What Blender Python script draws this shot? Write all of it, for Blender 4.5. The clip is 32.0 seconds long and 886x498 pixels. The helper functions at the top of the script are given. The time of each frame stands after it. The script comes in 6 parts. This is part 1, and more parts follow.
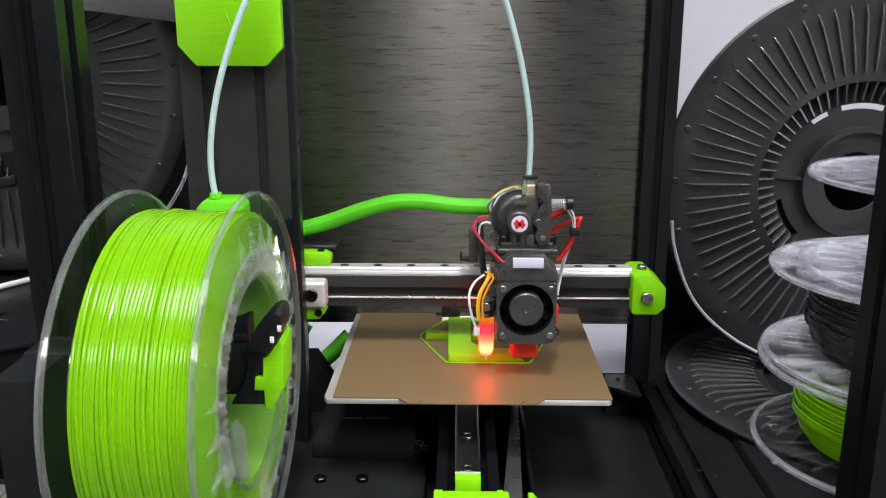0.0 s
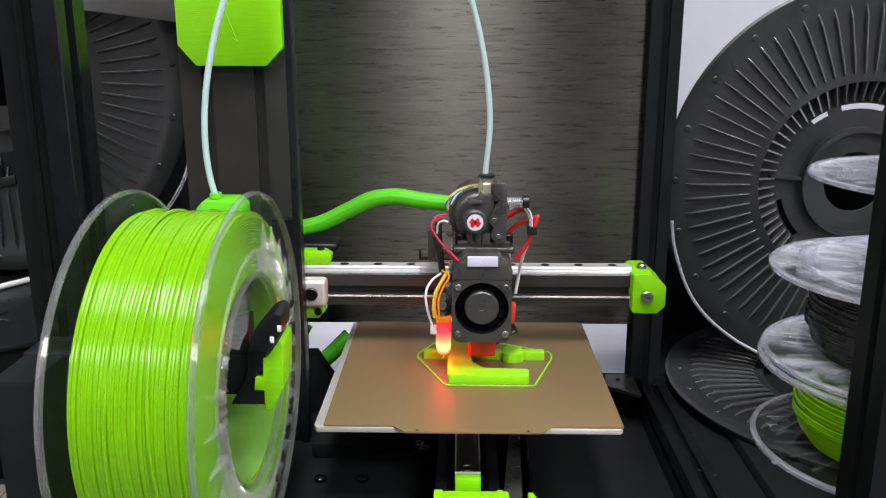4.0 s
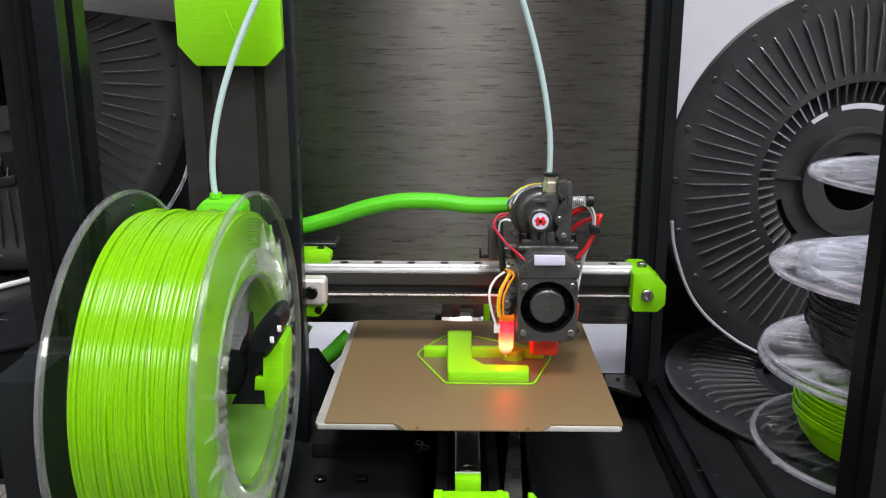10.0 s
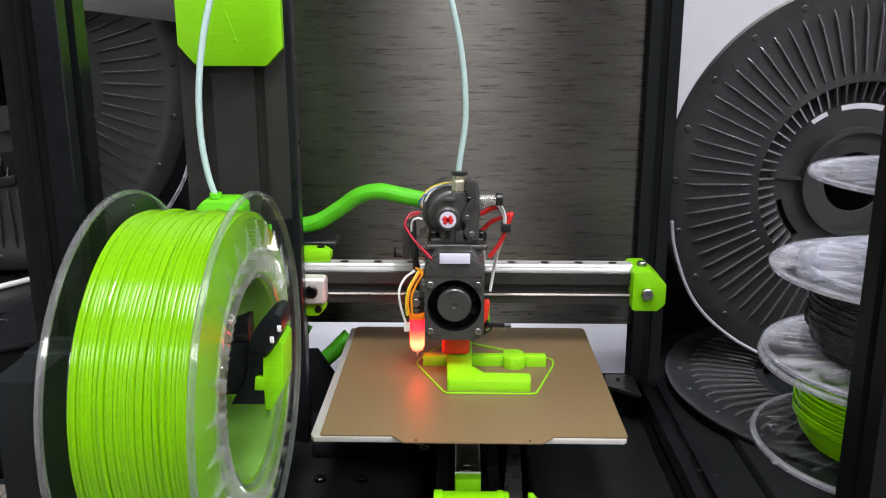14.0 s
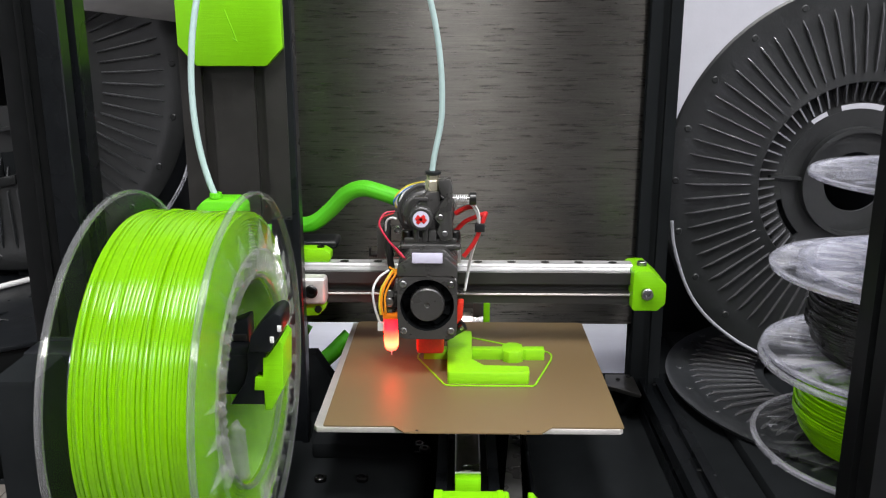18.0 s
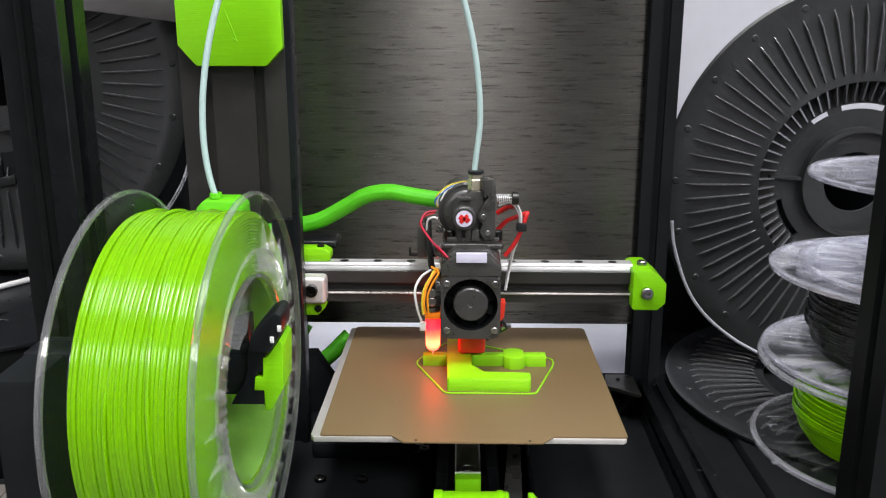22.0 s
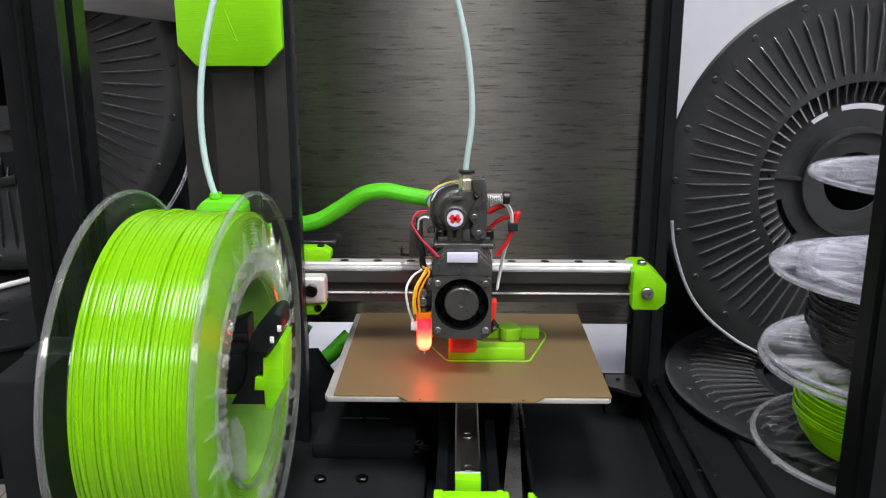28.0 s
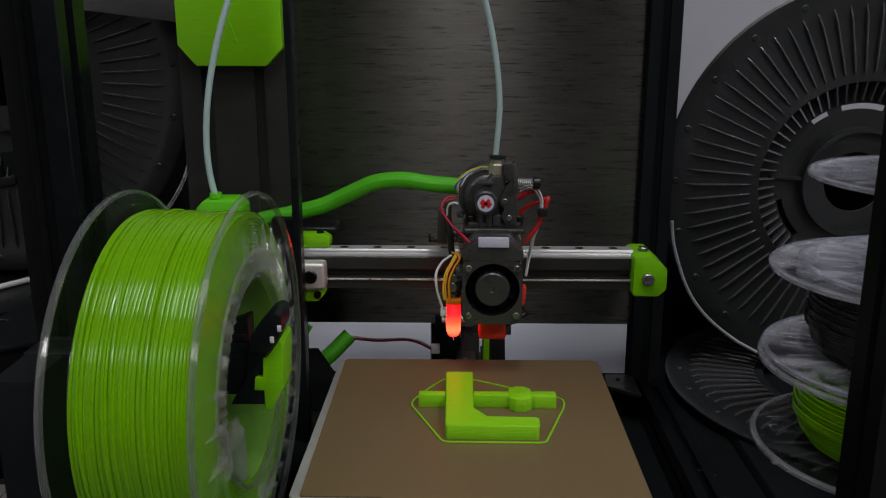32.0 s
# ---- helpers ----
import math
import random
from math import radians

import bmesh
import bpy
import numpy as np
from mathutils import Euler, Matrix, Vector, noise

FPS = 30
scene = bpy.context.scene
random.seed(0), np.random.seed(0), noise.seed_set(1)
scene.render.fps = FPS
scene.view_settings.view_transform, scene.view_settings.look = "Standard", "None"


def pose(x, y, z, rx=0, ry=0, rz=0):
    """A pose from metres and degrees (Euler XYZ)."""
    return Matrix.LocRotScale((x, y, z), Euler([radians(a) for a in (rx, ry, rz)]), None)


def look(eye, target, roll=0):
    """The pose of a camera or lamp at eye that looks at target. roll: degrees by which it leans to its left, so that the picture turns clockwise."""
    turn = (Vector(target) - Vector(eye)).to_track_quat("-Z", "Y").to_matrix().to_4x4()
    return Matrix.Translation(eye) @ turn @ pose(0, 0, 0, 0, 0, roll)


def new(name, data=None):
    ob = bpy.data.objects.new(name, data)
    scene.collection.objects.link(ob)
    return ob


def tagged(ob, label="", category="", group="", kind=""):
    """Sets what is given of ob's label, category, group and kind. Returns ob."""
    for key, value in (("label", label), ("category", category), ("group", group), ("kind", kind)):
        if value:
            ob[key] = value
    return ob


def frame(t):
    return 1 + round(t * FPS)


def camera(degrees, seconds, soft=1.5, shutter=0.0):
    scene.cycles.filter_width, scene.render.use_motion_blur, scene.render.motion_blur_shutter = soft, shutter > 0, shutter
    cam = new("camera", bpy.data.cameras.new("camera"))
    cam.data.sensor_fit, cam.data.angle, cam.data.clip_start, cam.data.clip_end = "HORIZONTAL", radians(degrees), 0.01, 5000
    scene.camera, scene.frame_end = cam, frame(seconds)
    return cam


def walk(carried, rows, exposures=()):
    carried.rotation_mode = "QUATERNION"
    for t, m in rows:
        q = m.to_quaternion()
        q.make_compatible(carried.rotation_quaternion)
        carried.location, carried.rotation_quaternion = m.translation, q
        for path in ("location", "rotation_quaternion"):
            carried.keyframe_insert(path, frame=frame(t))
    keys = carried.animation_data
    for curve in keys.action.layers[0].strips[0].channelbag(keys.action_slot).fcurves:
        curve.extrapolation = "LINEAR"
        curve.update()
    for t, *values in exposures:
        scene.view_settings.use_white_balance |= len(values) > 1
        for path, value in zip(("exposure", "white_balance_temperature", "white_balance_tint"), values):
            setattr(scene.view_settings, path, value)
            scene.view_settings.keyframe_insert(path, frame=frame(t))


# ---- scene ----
cam = camera(54.27, 32.0, soft=1.15)
EYE = (0.0, 0.0, 0.339)
STAND = look(EYE, (-0.019551, 1.0, 0.339 - 0.265400))
walk(cam, [(0.0, STAND), (32.0, STAND)],
     exposures=[(0.0, 0.0), (30.3, 0.0), (30.7, -0.36), (31.0, -0.66), (31.4, -1.05), (31.7, -1.36), (32.0, -1.78)])

# ---- world and lamps ----
world = bpy.data.worlds.new("room_air")
scene.world = world
world.use_nodes = True
world.node_tree.nodes["Background"].inputs[0].default_value = (0.75, 0.8, 0.9, 1)
world.node_tree.nodes["Background"].inputs[1].default_value = 0.15


def area_lamp(name, m, sx, sy, watts, colour):
    data = bpy.data.lights.new(name, "AREA")
    data.shape, data.size, data.size_y, data.energy, data.color = "RECTANGLE", sx, sy, watts, colour
    ob = new(name, data)
    ob.matrix_basis = m
    return ob


area_lamp("unseen_ceiling_lamp", look((0.0, -0.17, 1.72), (0.0, -0.17, 0.0)), 0.25, 0.60, 28, (1.0, 0.982, 0.978))
area_lamp("unseen_ceiling_lamp", look((0.88, 0.05, 1.72), (0.88, 0.05, 0.0)), 0.46, 0.60, 25, (0.94, 0.96, 1.0))
area_lamp("unseen_ceiling_lamp", look((-0.72, -0.04, 1.72), (-0.72, -0.04, 0.0)), 0.46, 0.46, 5, (0.96, 0.97, 1.0))
# Two fill lamps out of view, added to brighten surfaces that face forward.
area_lamp("unseen_ceiling_lamp", look((1.30, -1.62, 1.72), (1.30, -1.62, 0.0)), 1.00, 0.60, 62, (1.0, 0.982, 0.978))
area_lamp("unseen_ceiling_lamp", look((-1.38, -1.62, 1.72), (-1.38, -1.62, 0.0)), 1.00, 0.60, 31, (1.0, 0.982, 0.978))

# ---- materials ----


def material(name, colour, rough=0.5, metal=0.0, vary=0.15, scale=60.0, bump=0.0, bump_scale=400.0, stretch=(1, 1, 1),
             rough_vary=0.1, coat=0.0, emit=None, emit_strength=0.0, spec=0.5, sss=0.0, aniso=0.0, piece=0.0):
    """A procedural surface: base colour varied by two noises, roughness varied, fine relief."""
    m = bpy.data.materials.new(name)
    m.use_nodes = True
    nt = m.node_tree
    p = nt.nodes["Principled BSDF"]
    link = nt.links.new
    co = nt.nodes.new("ShaderNodeTexCoord")
    mp = nt.nodes.new("ShaderNodeMapping")
    mp.inputs["Scale"].default_value = stretch
    link(co.outputs["Object"], mp.inputs["Vector"])
    n1 = nt.nodes.new("ShaderNodeTexNoise")
    n1.inputs["Scale"].default_value, n1.inputs["Detail"].default_value = scale, 4
    n2 = nt.nodes.new("ShaderNodeTexNoise")
    n2.inputs["Scale"].default_value, n2.inputs["Detail"].default_value = scale * 9, 3
    link(mp.outputs[0], n1.inputs["Vector"])
    link(mp.outputs[0], n2.inputs["Vector"])
    add = nt.nodes.new("ShaderNodeMath")
    add.operation = "ADD"
    link(n1.outputs["Fac"], add.inputs[0])
    link(n2.outputs["Fac"], add.inputs[1])
    ramp = nt.nodes.new("ShaderNodeMapRange")
    ramp.inputs["From Min"].default_value, ramp.inputs["From Max"].default_value = 0.7, 1.3
    ramp.inputs["To Min"].default_value, ramp.inputs["To Max"].default_value = 1 - vary, 1 + vary
    link(add.outputs[0], ramp.inputs["Value"])
    mul = nt.nodes.new("ShaderNodeMix")
    mul.data_type, mul.blend_type = "RGBA", "MULTIPLY"
    mul.inputs["Factor"].default_value = 1.0
    mul.inputs["A"].default_value = (*colour, 1)
    link(ramp.outputs[0], mul.inputs["B"])
    last = mul.outputs["Result"]
    if piece:
        info = nt.nodes.new("ShaderNodeObjectInfo")
        r2 = nt.nodes.new("ShaderNodeMapRange")
        r2.inputs["To Min"].default_value, r2.inputs["To Max"].default_value = 1 - piece, 1 + piece
        link(info.outputs["Random"], r2.inputs["Value"])
        m2 = nt.nodes.new("ShaderNodeMix")
        m2.data_type, m2.blend_type = "RGBA", "MULTIPLY"
        m2.inputs["Factor"].default_value = 1.0
        link(last, m2.inputs["A"])
        link(r2.outputs[0], m2.inputs["B"])
        last = m2.outputs["Result"]
    link(last, p.inputs["Base Color"])
    rr = nt.nodes.new("ShaderNodeMapRange")
    rr.inputs["From Min"].default_value, rr.inputs["From Max"].default_value = 0.3, 0.7
    rr.inputs["To Min"].default_value, rr.inputs["To Max"].default_value = max(0.03, rough - rough_vary), min(1, rough + rough_vary)
    link(n1.outputs["Fac"], rr.inputs["Value"])
    link(rr.outputs[0], p.inputs["Roughness"])
    p.inputs["Metallic"].default_value = metal
    p.inputs["Specular IOR Level"].default_value = spec
    p.inputs["Coat Weight"].default_value = coat
    p.inputs["Coat Roughness"].default_value = 0.08
    if sss:
        p.inputs["Subsurface Weight"].default_value = sss
        p.inputs["Subsurface Radius"].default_value = (0.004, 0.004, 0.002)
        p.inputs["Subsurface Scale"].default_value = 1.0
    if emit:
        p.inputs["Emission Color"].default_value = (*emit, 1)
        p.inputs["Emission Strength"].default_value = emit_strength
    if aniso:
        p.inputs["Anisotropic"].default_value = aniso
        tg = nt.nodes.new("ShaderNodeTangent")
        tg.direction_type = "UV_MAP"
        link(tg.outputs[0], p.inputs["Tangent"])
    if bump:
        n3 = nt.nodes.new("ShaderNodeTexNoise")
        n3.inputs["Scale"].default_value, n3.inputs["Detail"].default_value = bump_scale, 3
        link(mp.outputs[0], n3.inputs["Vector"])
        bp = nt.nodes.new("ShaderNodeBump")
        bp.inputs["Strength"].default_value, bp.inputs["Distance"].default_value = bump, 0.001
        link(n3.outputs["Fac"], bp.inputs["Height"])
        link(bp.outputs[0], p.inputs["Normal"])
    return m


def clear_plastic(name, tint, gloss_rough=0.06, haze=0.06, gloss=0.03, edge=0.3, streak=0.0, relief=0.25):
    """Thin clear moulded plastic: sees through, with a Fresnel gloss and a little haze, which also stands in for
    reflected light.
    """
    m = bpy.data.materials.new(name)
    m.use_nodes = True
    nt = m.node_tree
    nt.nodes.remove(nt.nodes["Principled BSDF"])
    out = nt.nodes["Material Output"]
    tr = nt.nodes.new("ShaderNodeBsdfTransparent")
    tr.inputs[0].default_value = (*tint, 1)
    gl = nt.nodes.new("ShaderNodeBsdfGlossy")
    gl.inputs["Roughness"].default_value = gloss_rough
    gl.inputs[0].default_value = (0.95, 0.95, 0.95, 1)
    df = nt.nodes.new("ShaderNodeBsdfDiffuse")
    df.inputs[0].default_value = (0.84, 0.84, 0.89, 1)
    lw = nt.nodes.new("ShaderNodeLayerWeight")
    lw.inputs["Blend"].default_value = 0.5
    fr = nt.nodes.new("ShaderNodeMath")
    fr.operation = "POWER"
    fr.inputs[1].default_value = 4.0
    fm = nt.nodes.new("ShaderNodeMath")
    fm.operation = "MULTIPLY_ADD"
    fm.inputs[1].default_value, fm.inputs[2].default_value = edge, gloss
    nt.links.new(lw.outputs["Facing"], fr.inputs[0])
    nt.links.new(fr.outputs[0], fm.inputs[0])
    co = nt.nodes.new("ShaderNodeTexCoord")
    ns = nt.nodes.new("ShaderNodeTexNoise")
    ns.inputs["Scale"].default_value, ns.inputs["Detail"].default_value = 90, 4
    nt.links.new(co.outputs["Object"], ns.inputs["Vector"])
    bp = nt.nodes.new("ShaderNodeBump")
    bp.inputs["Strength"].default_value, bp.inputs["Distance"].default_value = relief, 0.001
    nt.links.new(ns.outputs["Fac"], bp.inputs["Height"])
    nt.links.new(bp.outputs[0], gl.inputs["Normal"])
    nt.links.new(bp.outputs[0], lw.inputs["Normal"])
    m1 = nt.nodes.new("ShaderNodeMixShader")
    m1.inputs[0].default_value = haze
    if streak:
        mp = nt.nodes.new("ShaderNodeMapping")
        mp.inputs["Scale"].default_value = (1.0, 1.8, 1.0)
        mp.inputs["Rotation"].default_value = (0, 0, 0.6)
        n2 = nt.nodes.new("ShaderNodeTexNoise")
        n2.inputs["Scale"].default_value, n2.inputs["Detail"].default_value, n2.inputs["Distortion"].default_value = 16, 4, 1.2
        mr = nt.nodes.new("ShaderNodeMapRange")
        mr.inputs["From Min"].default_value, mr.inputs["From Max"].default_value = 0.38, 0.68
        mr.inputs["To Min"].default_value, mr.inputs["To Max"].default_value = 0.0, haze * 1.9 * streak
        nt.links.new(co.outputs["Object"], mp.inputs["Vector"])
        nt.links.new(mp.outputs[0], n2.inputs["Vector"])
        nt.links.new(n2.outputs["Fac"], mr.inputs["Value"])
        nt.links.new(mr.outputs[0], m1.inputs[0])
    nt.links.new(tr.outputs[0], m1.inputs[1])
    nt.links.new(df.outputs[0], m1.inputs[2])
    m2 = nt.nodes.new("ShaderNodeMixShader")
    nt.links.new(fm.outputs[0], m2.inputs[0])
    nt.links.new(m1.outputs[0], m2.inputs[1])
    nt.links.new(gl.outputs[0], m2.inputs[2])
    nt.links.new(m2.outputs[0], out.inputs[0])
    return m


def matt(name, colour):
    """A dull surface with no gloss at all, slightly mottled."""
    m = bpy.data.materials.new(name)
    m.use_nodes = True
    nt = m.node_tree
    nt.nodes.remove(nt.nodes["Principled BSDF"])
    df = nt.nodes.new("ShaderNodeBsdfDiffuse")
    co = nt.nodes.new("ShaderNodeTexCoord")
    ns = nt.nodes.new("ShaderNodeTexNoise")
    ns.inputs["Scale"].default_value, ns.inputs["Detail"].default_value = 30, 6
    mx = nt.nodes.new("ShaderNodeMix")
    mx.data_type = "RGBA"
    mx.inputs["A"].default_value = (*[c * 0.7 for c in colour], 1)
    mx.inputs["B"].default_value = (*[c * 1.35 for c in colour], 1)
    nt.links.new(co.outputs["Object"], ns.inputs["Vector"])
    nt.links.new(ns.outputs["Fac"], mx.inputs["Factor"])
    nt.links.new(mx.outputs["Result"], df.inputs[0])
    nt.links.new(df.outputs[0], nt.nodes["Material Output"].inputs[0])
    return m


M_LIME = material("lime_printed_plastic", (0.205, 0.58, 0.003), 0.42, vary=0.06, scale=25, bump=0.25, bump_scale=60, stretch=(1, 1, 55), spec=0.28)
M_PRINT = material("lime_print_plastic", (0.27, 0.66, 0.008), 0.38, vary=0.05, scale=30, bump=0.3, bump_scale=50, stretch=(1, 1, 50), sss=0.15)
M_PRINT_TOP = material("lime_infill_plastic", (0.27, 0.66, 0.008), 0.40, vary=0.06, scale=260, bump=0.22, bump_scale=420)
M_FILAMENT = material("lime_filament", (0.145, 0.372, 0.001), 0.17, vary=0.07, scale=40, rough_vary=0.03, spec=0.36)
M_SLEEVE = material("green_braid_sleeve", (0.075, 0.47, 0.006), 0.5, vary=0.14, scale=90, bump=0.7, bump_scale=420, stretch=(1, 1, 0.12))
M_GREEN = material("green_printed_plastic", (0.105, 0.50, 0.006), 0.42, vary=0.06, scale=25, bump=0.25, bump_scale=60, stretch=(1, 1, 55), spec=0.3)
M_ALU_BLACK = material("black_anodised_aluminium", (0.020, 0.019, 0.0175), 0.38, vary=0.2, scale=12, bump=0.1, bump_scale=900, spec=0.7)
M_PLASTIC_BLACK = material("black_plastic", (0.0080, 0.0092, 0.0108), 0.42, vary=0.2, scale=50, bump=0.15, bump_scale=900)
M_HEAD_BLACK = material("dark_grey_moulded_plastic", (0.036, 0.0350, 0.0340), 0.31, vary=0.15, scale=60, bump=0.12, bump_scale=1200, spec=0.7)
M_BEAM_BLACK = material("black_polished_profile", (0.0052, 0.0060, 0.0070), 0.25, vary=0.2, scale=12, spec=0.28)
M_BEAM = material("brown_black_anodised_profile", (0.024, 0.0235, 0.0225), 0.36, vary=0.15, scale=12, stretch=(0.3, 1, 1), spec=0.6)
M_WING = material("dull_black_sheet", (0.0055, 0.0060, 0.0062), 0.42, vary=0.25, scale=9, spec=0.10)
M_GLOSS_BLACK = material("black_moulded_plastic", (0.0070, 0.0082, 0.0098), 0.34, vary=0.15, scale=30, bump=0.05, bump_scale=300, spec=0.25)
M_SPOOL_BLACK = material("black_spool_plastic", (0.025, 0.027, 0.029), 0.34, vary=0.2, scale=18, bump=0.12, bump_scale=500, spec=0.6)
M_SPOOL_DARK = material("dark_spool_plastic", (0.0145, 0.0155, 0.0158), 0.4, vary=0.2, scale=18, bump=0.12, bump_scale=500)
M_PANEL = material("black_brushed_metal", (0.172, 0.164, 0.152), 0.285, metal=1.0, vary=0.24, scale=34, bump=0.06, bump_scale=60,
                   stretch=(1.3, 1, 30), rough_vary=0.02, aniso=1.0)
M_STEEL = material("bright_rail_steel", (0.76, 0.755, 0.765), 0.36, metal=0.6, vary=0.08, scale=40, stretch=(0.2, 1, 1))
M_STEEL_DARK = material("worn_rail_steel", (0.42, 0.39, 0.37), 0.3, metal=1.0, vary=0.15, scale=30, stretch=(1, 0.2, 1))
M_BEAM_GREY = material("dull_grey_metal", (0.17, 0.165, 0.16), 0.42, metal=1.0, vary=0.15, scale=20, stretch=(0.2, 1, 1))
M_SCREW = material("screw_steel", (0.38, 0.38, 0.38), 0.3, metal=1.0, vary=0.1)
M_SCREW_BLACK = material("black_screw_steel", (0.05, 0.05, 0.05), 0.35, metal=1.0, vary=0.1)
M_BRASS = material("brass_fitting", (0.66, 0.60, 0.46), 0.3, metal=0.6, vary=0.1)
M_PEI = material("textured_gold_sheet", (0.160, 0.106, 0.046), 0.46, vary=0.13, scale=260, bump=0.09, bump_scale=1500, rough_vary=0.05, spec=0.8)
M_BEDPLATE = material("cast_aluminium_plate", (0.68, 0.65, 0.63), 0.45, metal=0.6, vary=0.06, scale=40)
M_WHITE = material("white_plastic", (0.75, 0.75, 0.74), 0.45, vary=0.05)
M_PTFE = material("white_tube", (0.39, 0.52, 0.51), 0.4, vary=0.03, scale=30)
M_RED = material("red_silicone", (0.62, 0.025, 0.008), 0.45, vary=0.12)
M_WIRE_RED = material("red_wire", (0.55, 0.012, 0.012), 0.45, vary=0.15)
M_WIRE_WHITE = material("white_wire", (0.72, 0.72, 0.72), 0.45, vary=0.05)
M_WIRE_ORANGE = material("orange_wire", (0.80, 0.28, 0.01), 0.45, vary=0.1)
M_WIRE_BLACK = material("black_wire", (0.015, 0.015, 0.015), 0.45)
M_WIRE_BLUE = material("blue_wire", (0.03, 0.14, 0.35), 0.45)
M_WIRE_YELLOW = material("yellow_wire", (0.6, 0.5, 0.03), 0.45)
M_WIRE_PINK = material("pink_wire", (0.48, 0.015, 0.05), 0.45)
# The cap is no lamp; a weak emission is added to its orange.
M_PROBE_ORANGE = material("orange_probe_cap_added_glow", (0.80, 0.22, 0.01), 0.4, emit=(1.0, 0.18, 0.01), emit_strength=0.25)
M_PROBE_GLOW = material("glowing_probe", (0.7, 0.08, 0.08), 0.35, emit=(1, 0, 0), emit_strength=22.0)
_nt = M_PROBE_GLOW.node_tree
_co, _sep, _cr = _nt.nodes.new("ShaderNodeTexCoord"), _nt.nodes.new("ShaderNodeSeparateXYZ"), _nt.nodes.new("ShaderNodeValToRGB")
_nt.links.new(_co.outputs["Generated"], _sep.inputs[0])
_nt.links.new(_sep.outputs["Z"], _cr.inputs[0])
_nt.links.new(_cr.outputs[0], _nt.nodes["Principled BSDF"].inputs["Emission Color"])
for _k, (_p, _c) in enumerate(((0.0, (0.7, 0.010, 0.006, 1)), (1.0, (0.12, 0.0007, 0.002, 1)), (0.24, (1.0, 0.054, 0.020, 1)), (0.50, (0.80, 0.016, 0.006, 1)), (0.70, (0.30, 0.0015, 0.004, 1)))):
    _e = _cr.color_ramp.elements[_k] if _k < 2 else _cr.color_ramp.elements.new(_p)
    _e.color = _c
M_LABEL = material("silver_label", (0.56, 0.54, 0.68), 0.5, metal=0.0, vary=0.05)
M_WALL = material("white_wall_paint", (0.74, 0.74, 0.78), 0.8, vary=0.03, scale=6, bump=0.1, bump_scale=300)
M_WALL_BACK = material("grey_white_wall_paint", (0.41, 0.41, 0.45), 0.8, vary=0.03, scale=6, bump=0.1, bump_scale=300)
# Unseen front wall: its dark tone only cuts bounce and reflections.
M_WALL_DARK = material("unseen_wall_darkened", (0.035, 0.035, 0.037), 0.8, vary=0.05, scale=6, bump=0.1, bump_scale=300)
# Unseen ceiling: grey so that it doesn't brighten the back panel's reflection.
M_CEILING = material("unseen_ceiling_greyed", (0.34, 0.34, 0.35), 0.85, vary=0.05, scale=6, bump=0.1, bump_scale=300)
M_STRAND = material("pale_grey_strand", (0.44, 0.44, 0.48), 0.4, vary=0.05)
M_TABLE = material("pale_table_laminate", (0.84, 0.85, 0.92), 0.5, vary=0.04, scale=10, stretch=(1, 8, 1))
M_FLOOR = material("grey_floor", (0.20, 0.195, 0.19), 0.6, vary=0.1, scale=5)
M_CLEAR = clear_plastic("clear_spool_plastic", (0.95, 0.965, 0.95), 0.26, 0.0, 0.003, 0.24, relief=0.04)
M_CLEAR_HUB = clear_plastic("clear_hub_plastic", (0.94, 0.95, 0.92), 0.08, 0.030, 0.03, 0.35, relief=0.1)
M_CLEAR_WEB = clear_plastic("hazy_moulded_web", (0.86, 0.88, 0.80), 0.12, 0.17, 0.05, 0.30, 0.6)
# White haze in the teeth and rim stands in for their glints.
M_CLEAR_TOOTH = clear_plastic("clear_moulded_tooth", (0.95, 0.97, 0.90), 0.08, 0.065, 0.055, 0.30, relief=0.3)
M_CLEAR_RIM = clear_plastic("clear_spool_rim", (0.80, 0.82, 0.77), 0.12, 0.06, 0.07, 0.6, relief=0.06)
# Clear flanges whitened by haze and streaks in place of reflected light.
M_CLEAR_SHEEN = clear_plastic("sheen_hazed_clear_plastic", (0.86, 0.87, 0.92), 0.14, 0.27, 0.13, 0.5, 1.0)
M_CLEAR_LOW = clear_plastic("sheen_streaked_clear_plastic", (0.94, 0.95, 0.95), 0.08, 0.008, 0.015, 0.20, 1.0)
# Haze lightens stacked spools' rims and ribs where their edges would shine.
M_CLEAR_RIB = clear_plastic("clear_moulded_rib", (0.80, 0.80, 0.86), 0.10, 0.17, 0.15, 0.6)
M_BOX_BLACK = matt("matt_black_board", (0.0135, 0.0150, 0.0162))
M_BLADE = matt("dark_fan_plastic", (0.006, 0.0065, 0.007))
M_TILE = material("beige_tile", (0.22, 0.20, 0.18), 0.5, vary=0.12, scale=20, piece=0.08)
# Base paler than the spool plastic: lamp glints on the ribs put into colour.
M_RIB_GLINT = material("black_rib_paled_as_glint", (0.062, 0.062, 0.066), 0.18, vary=0.15, scale=30, spec=1.0)
M_FIL_BLACK = material("black_filament", (0.012, 0.012, 0.012), 0.3, vary=0.1)

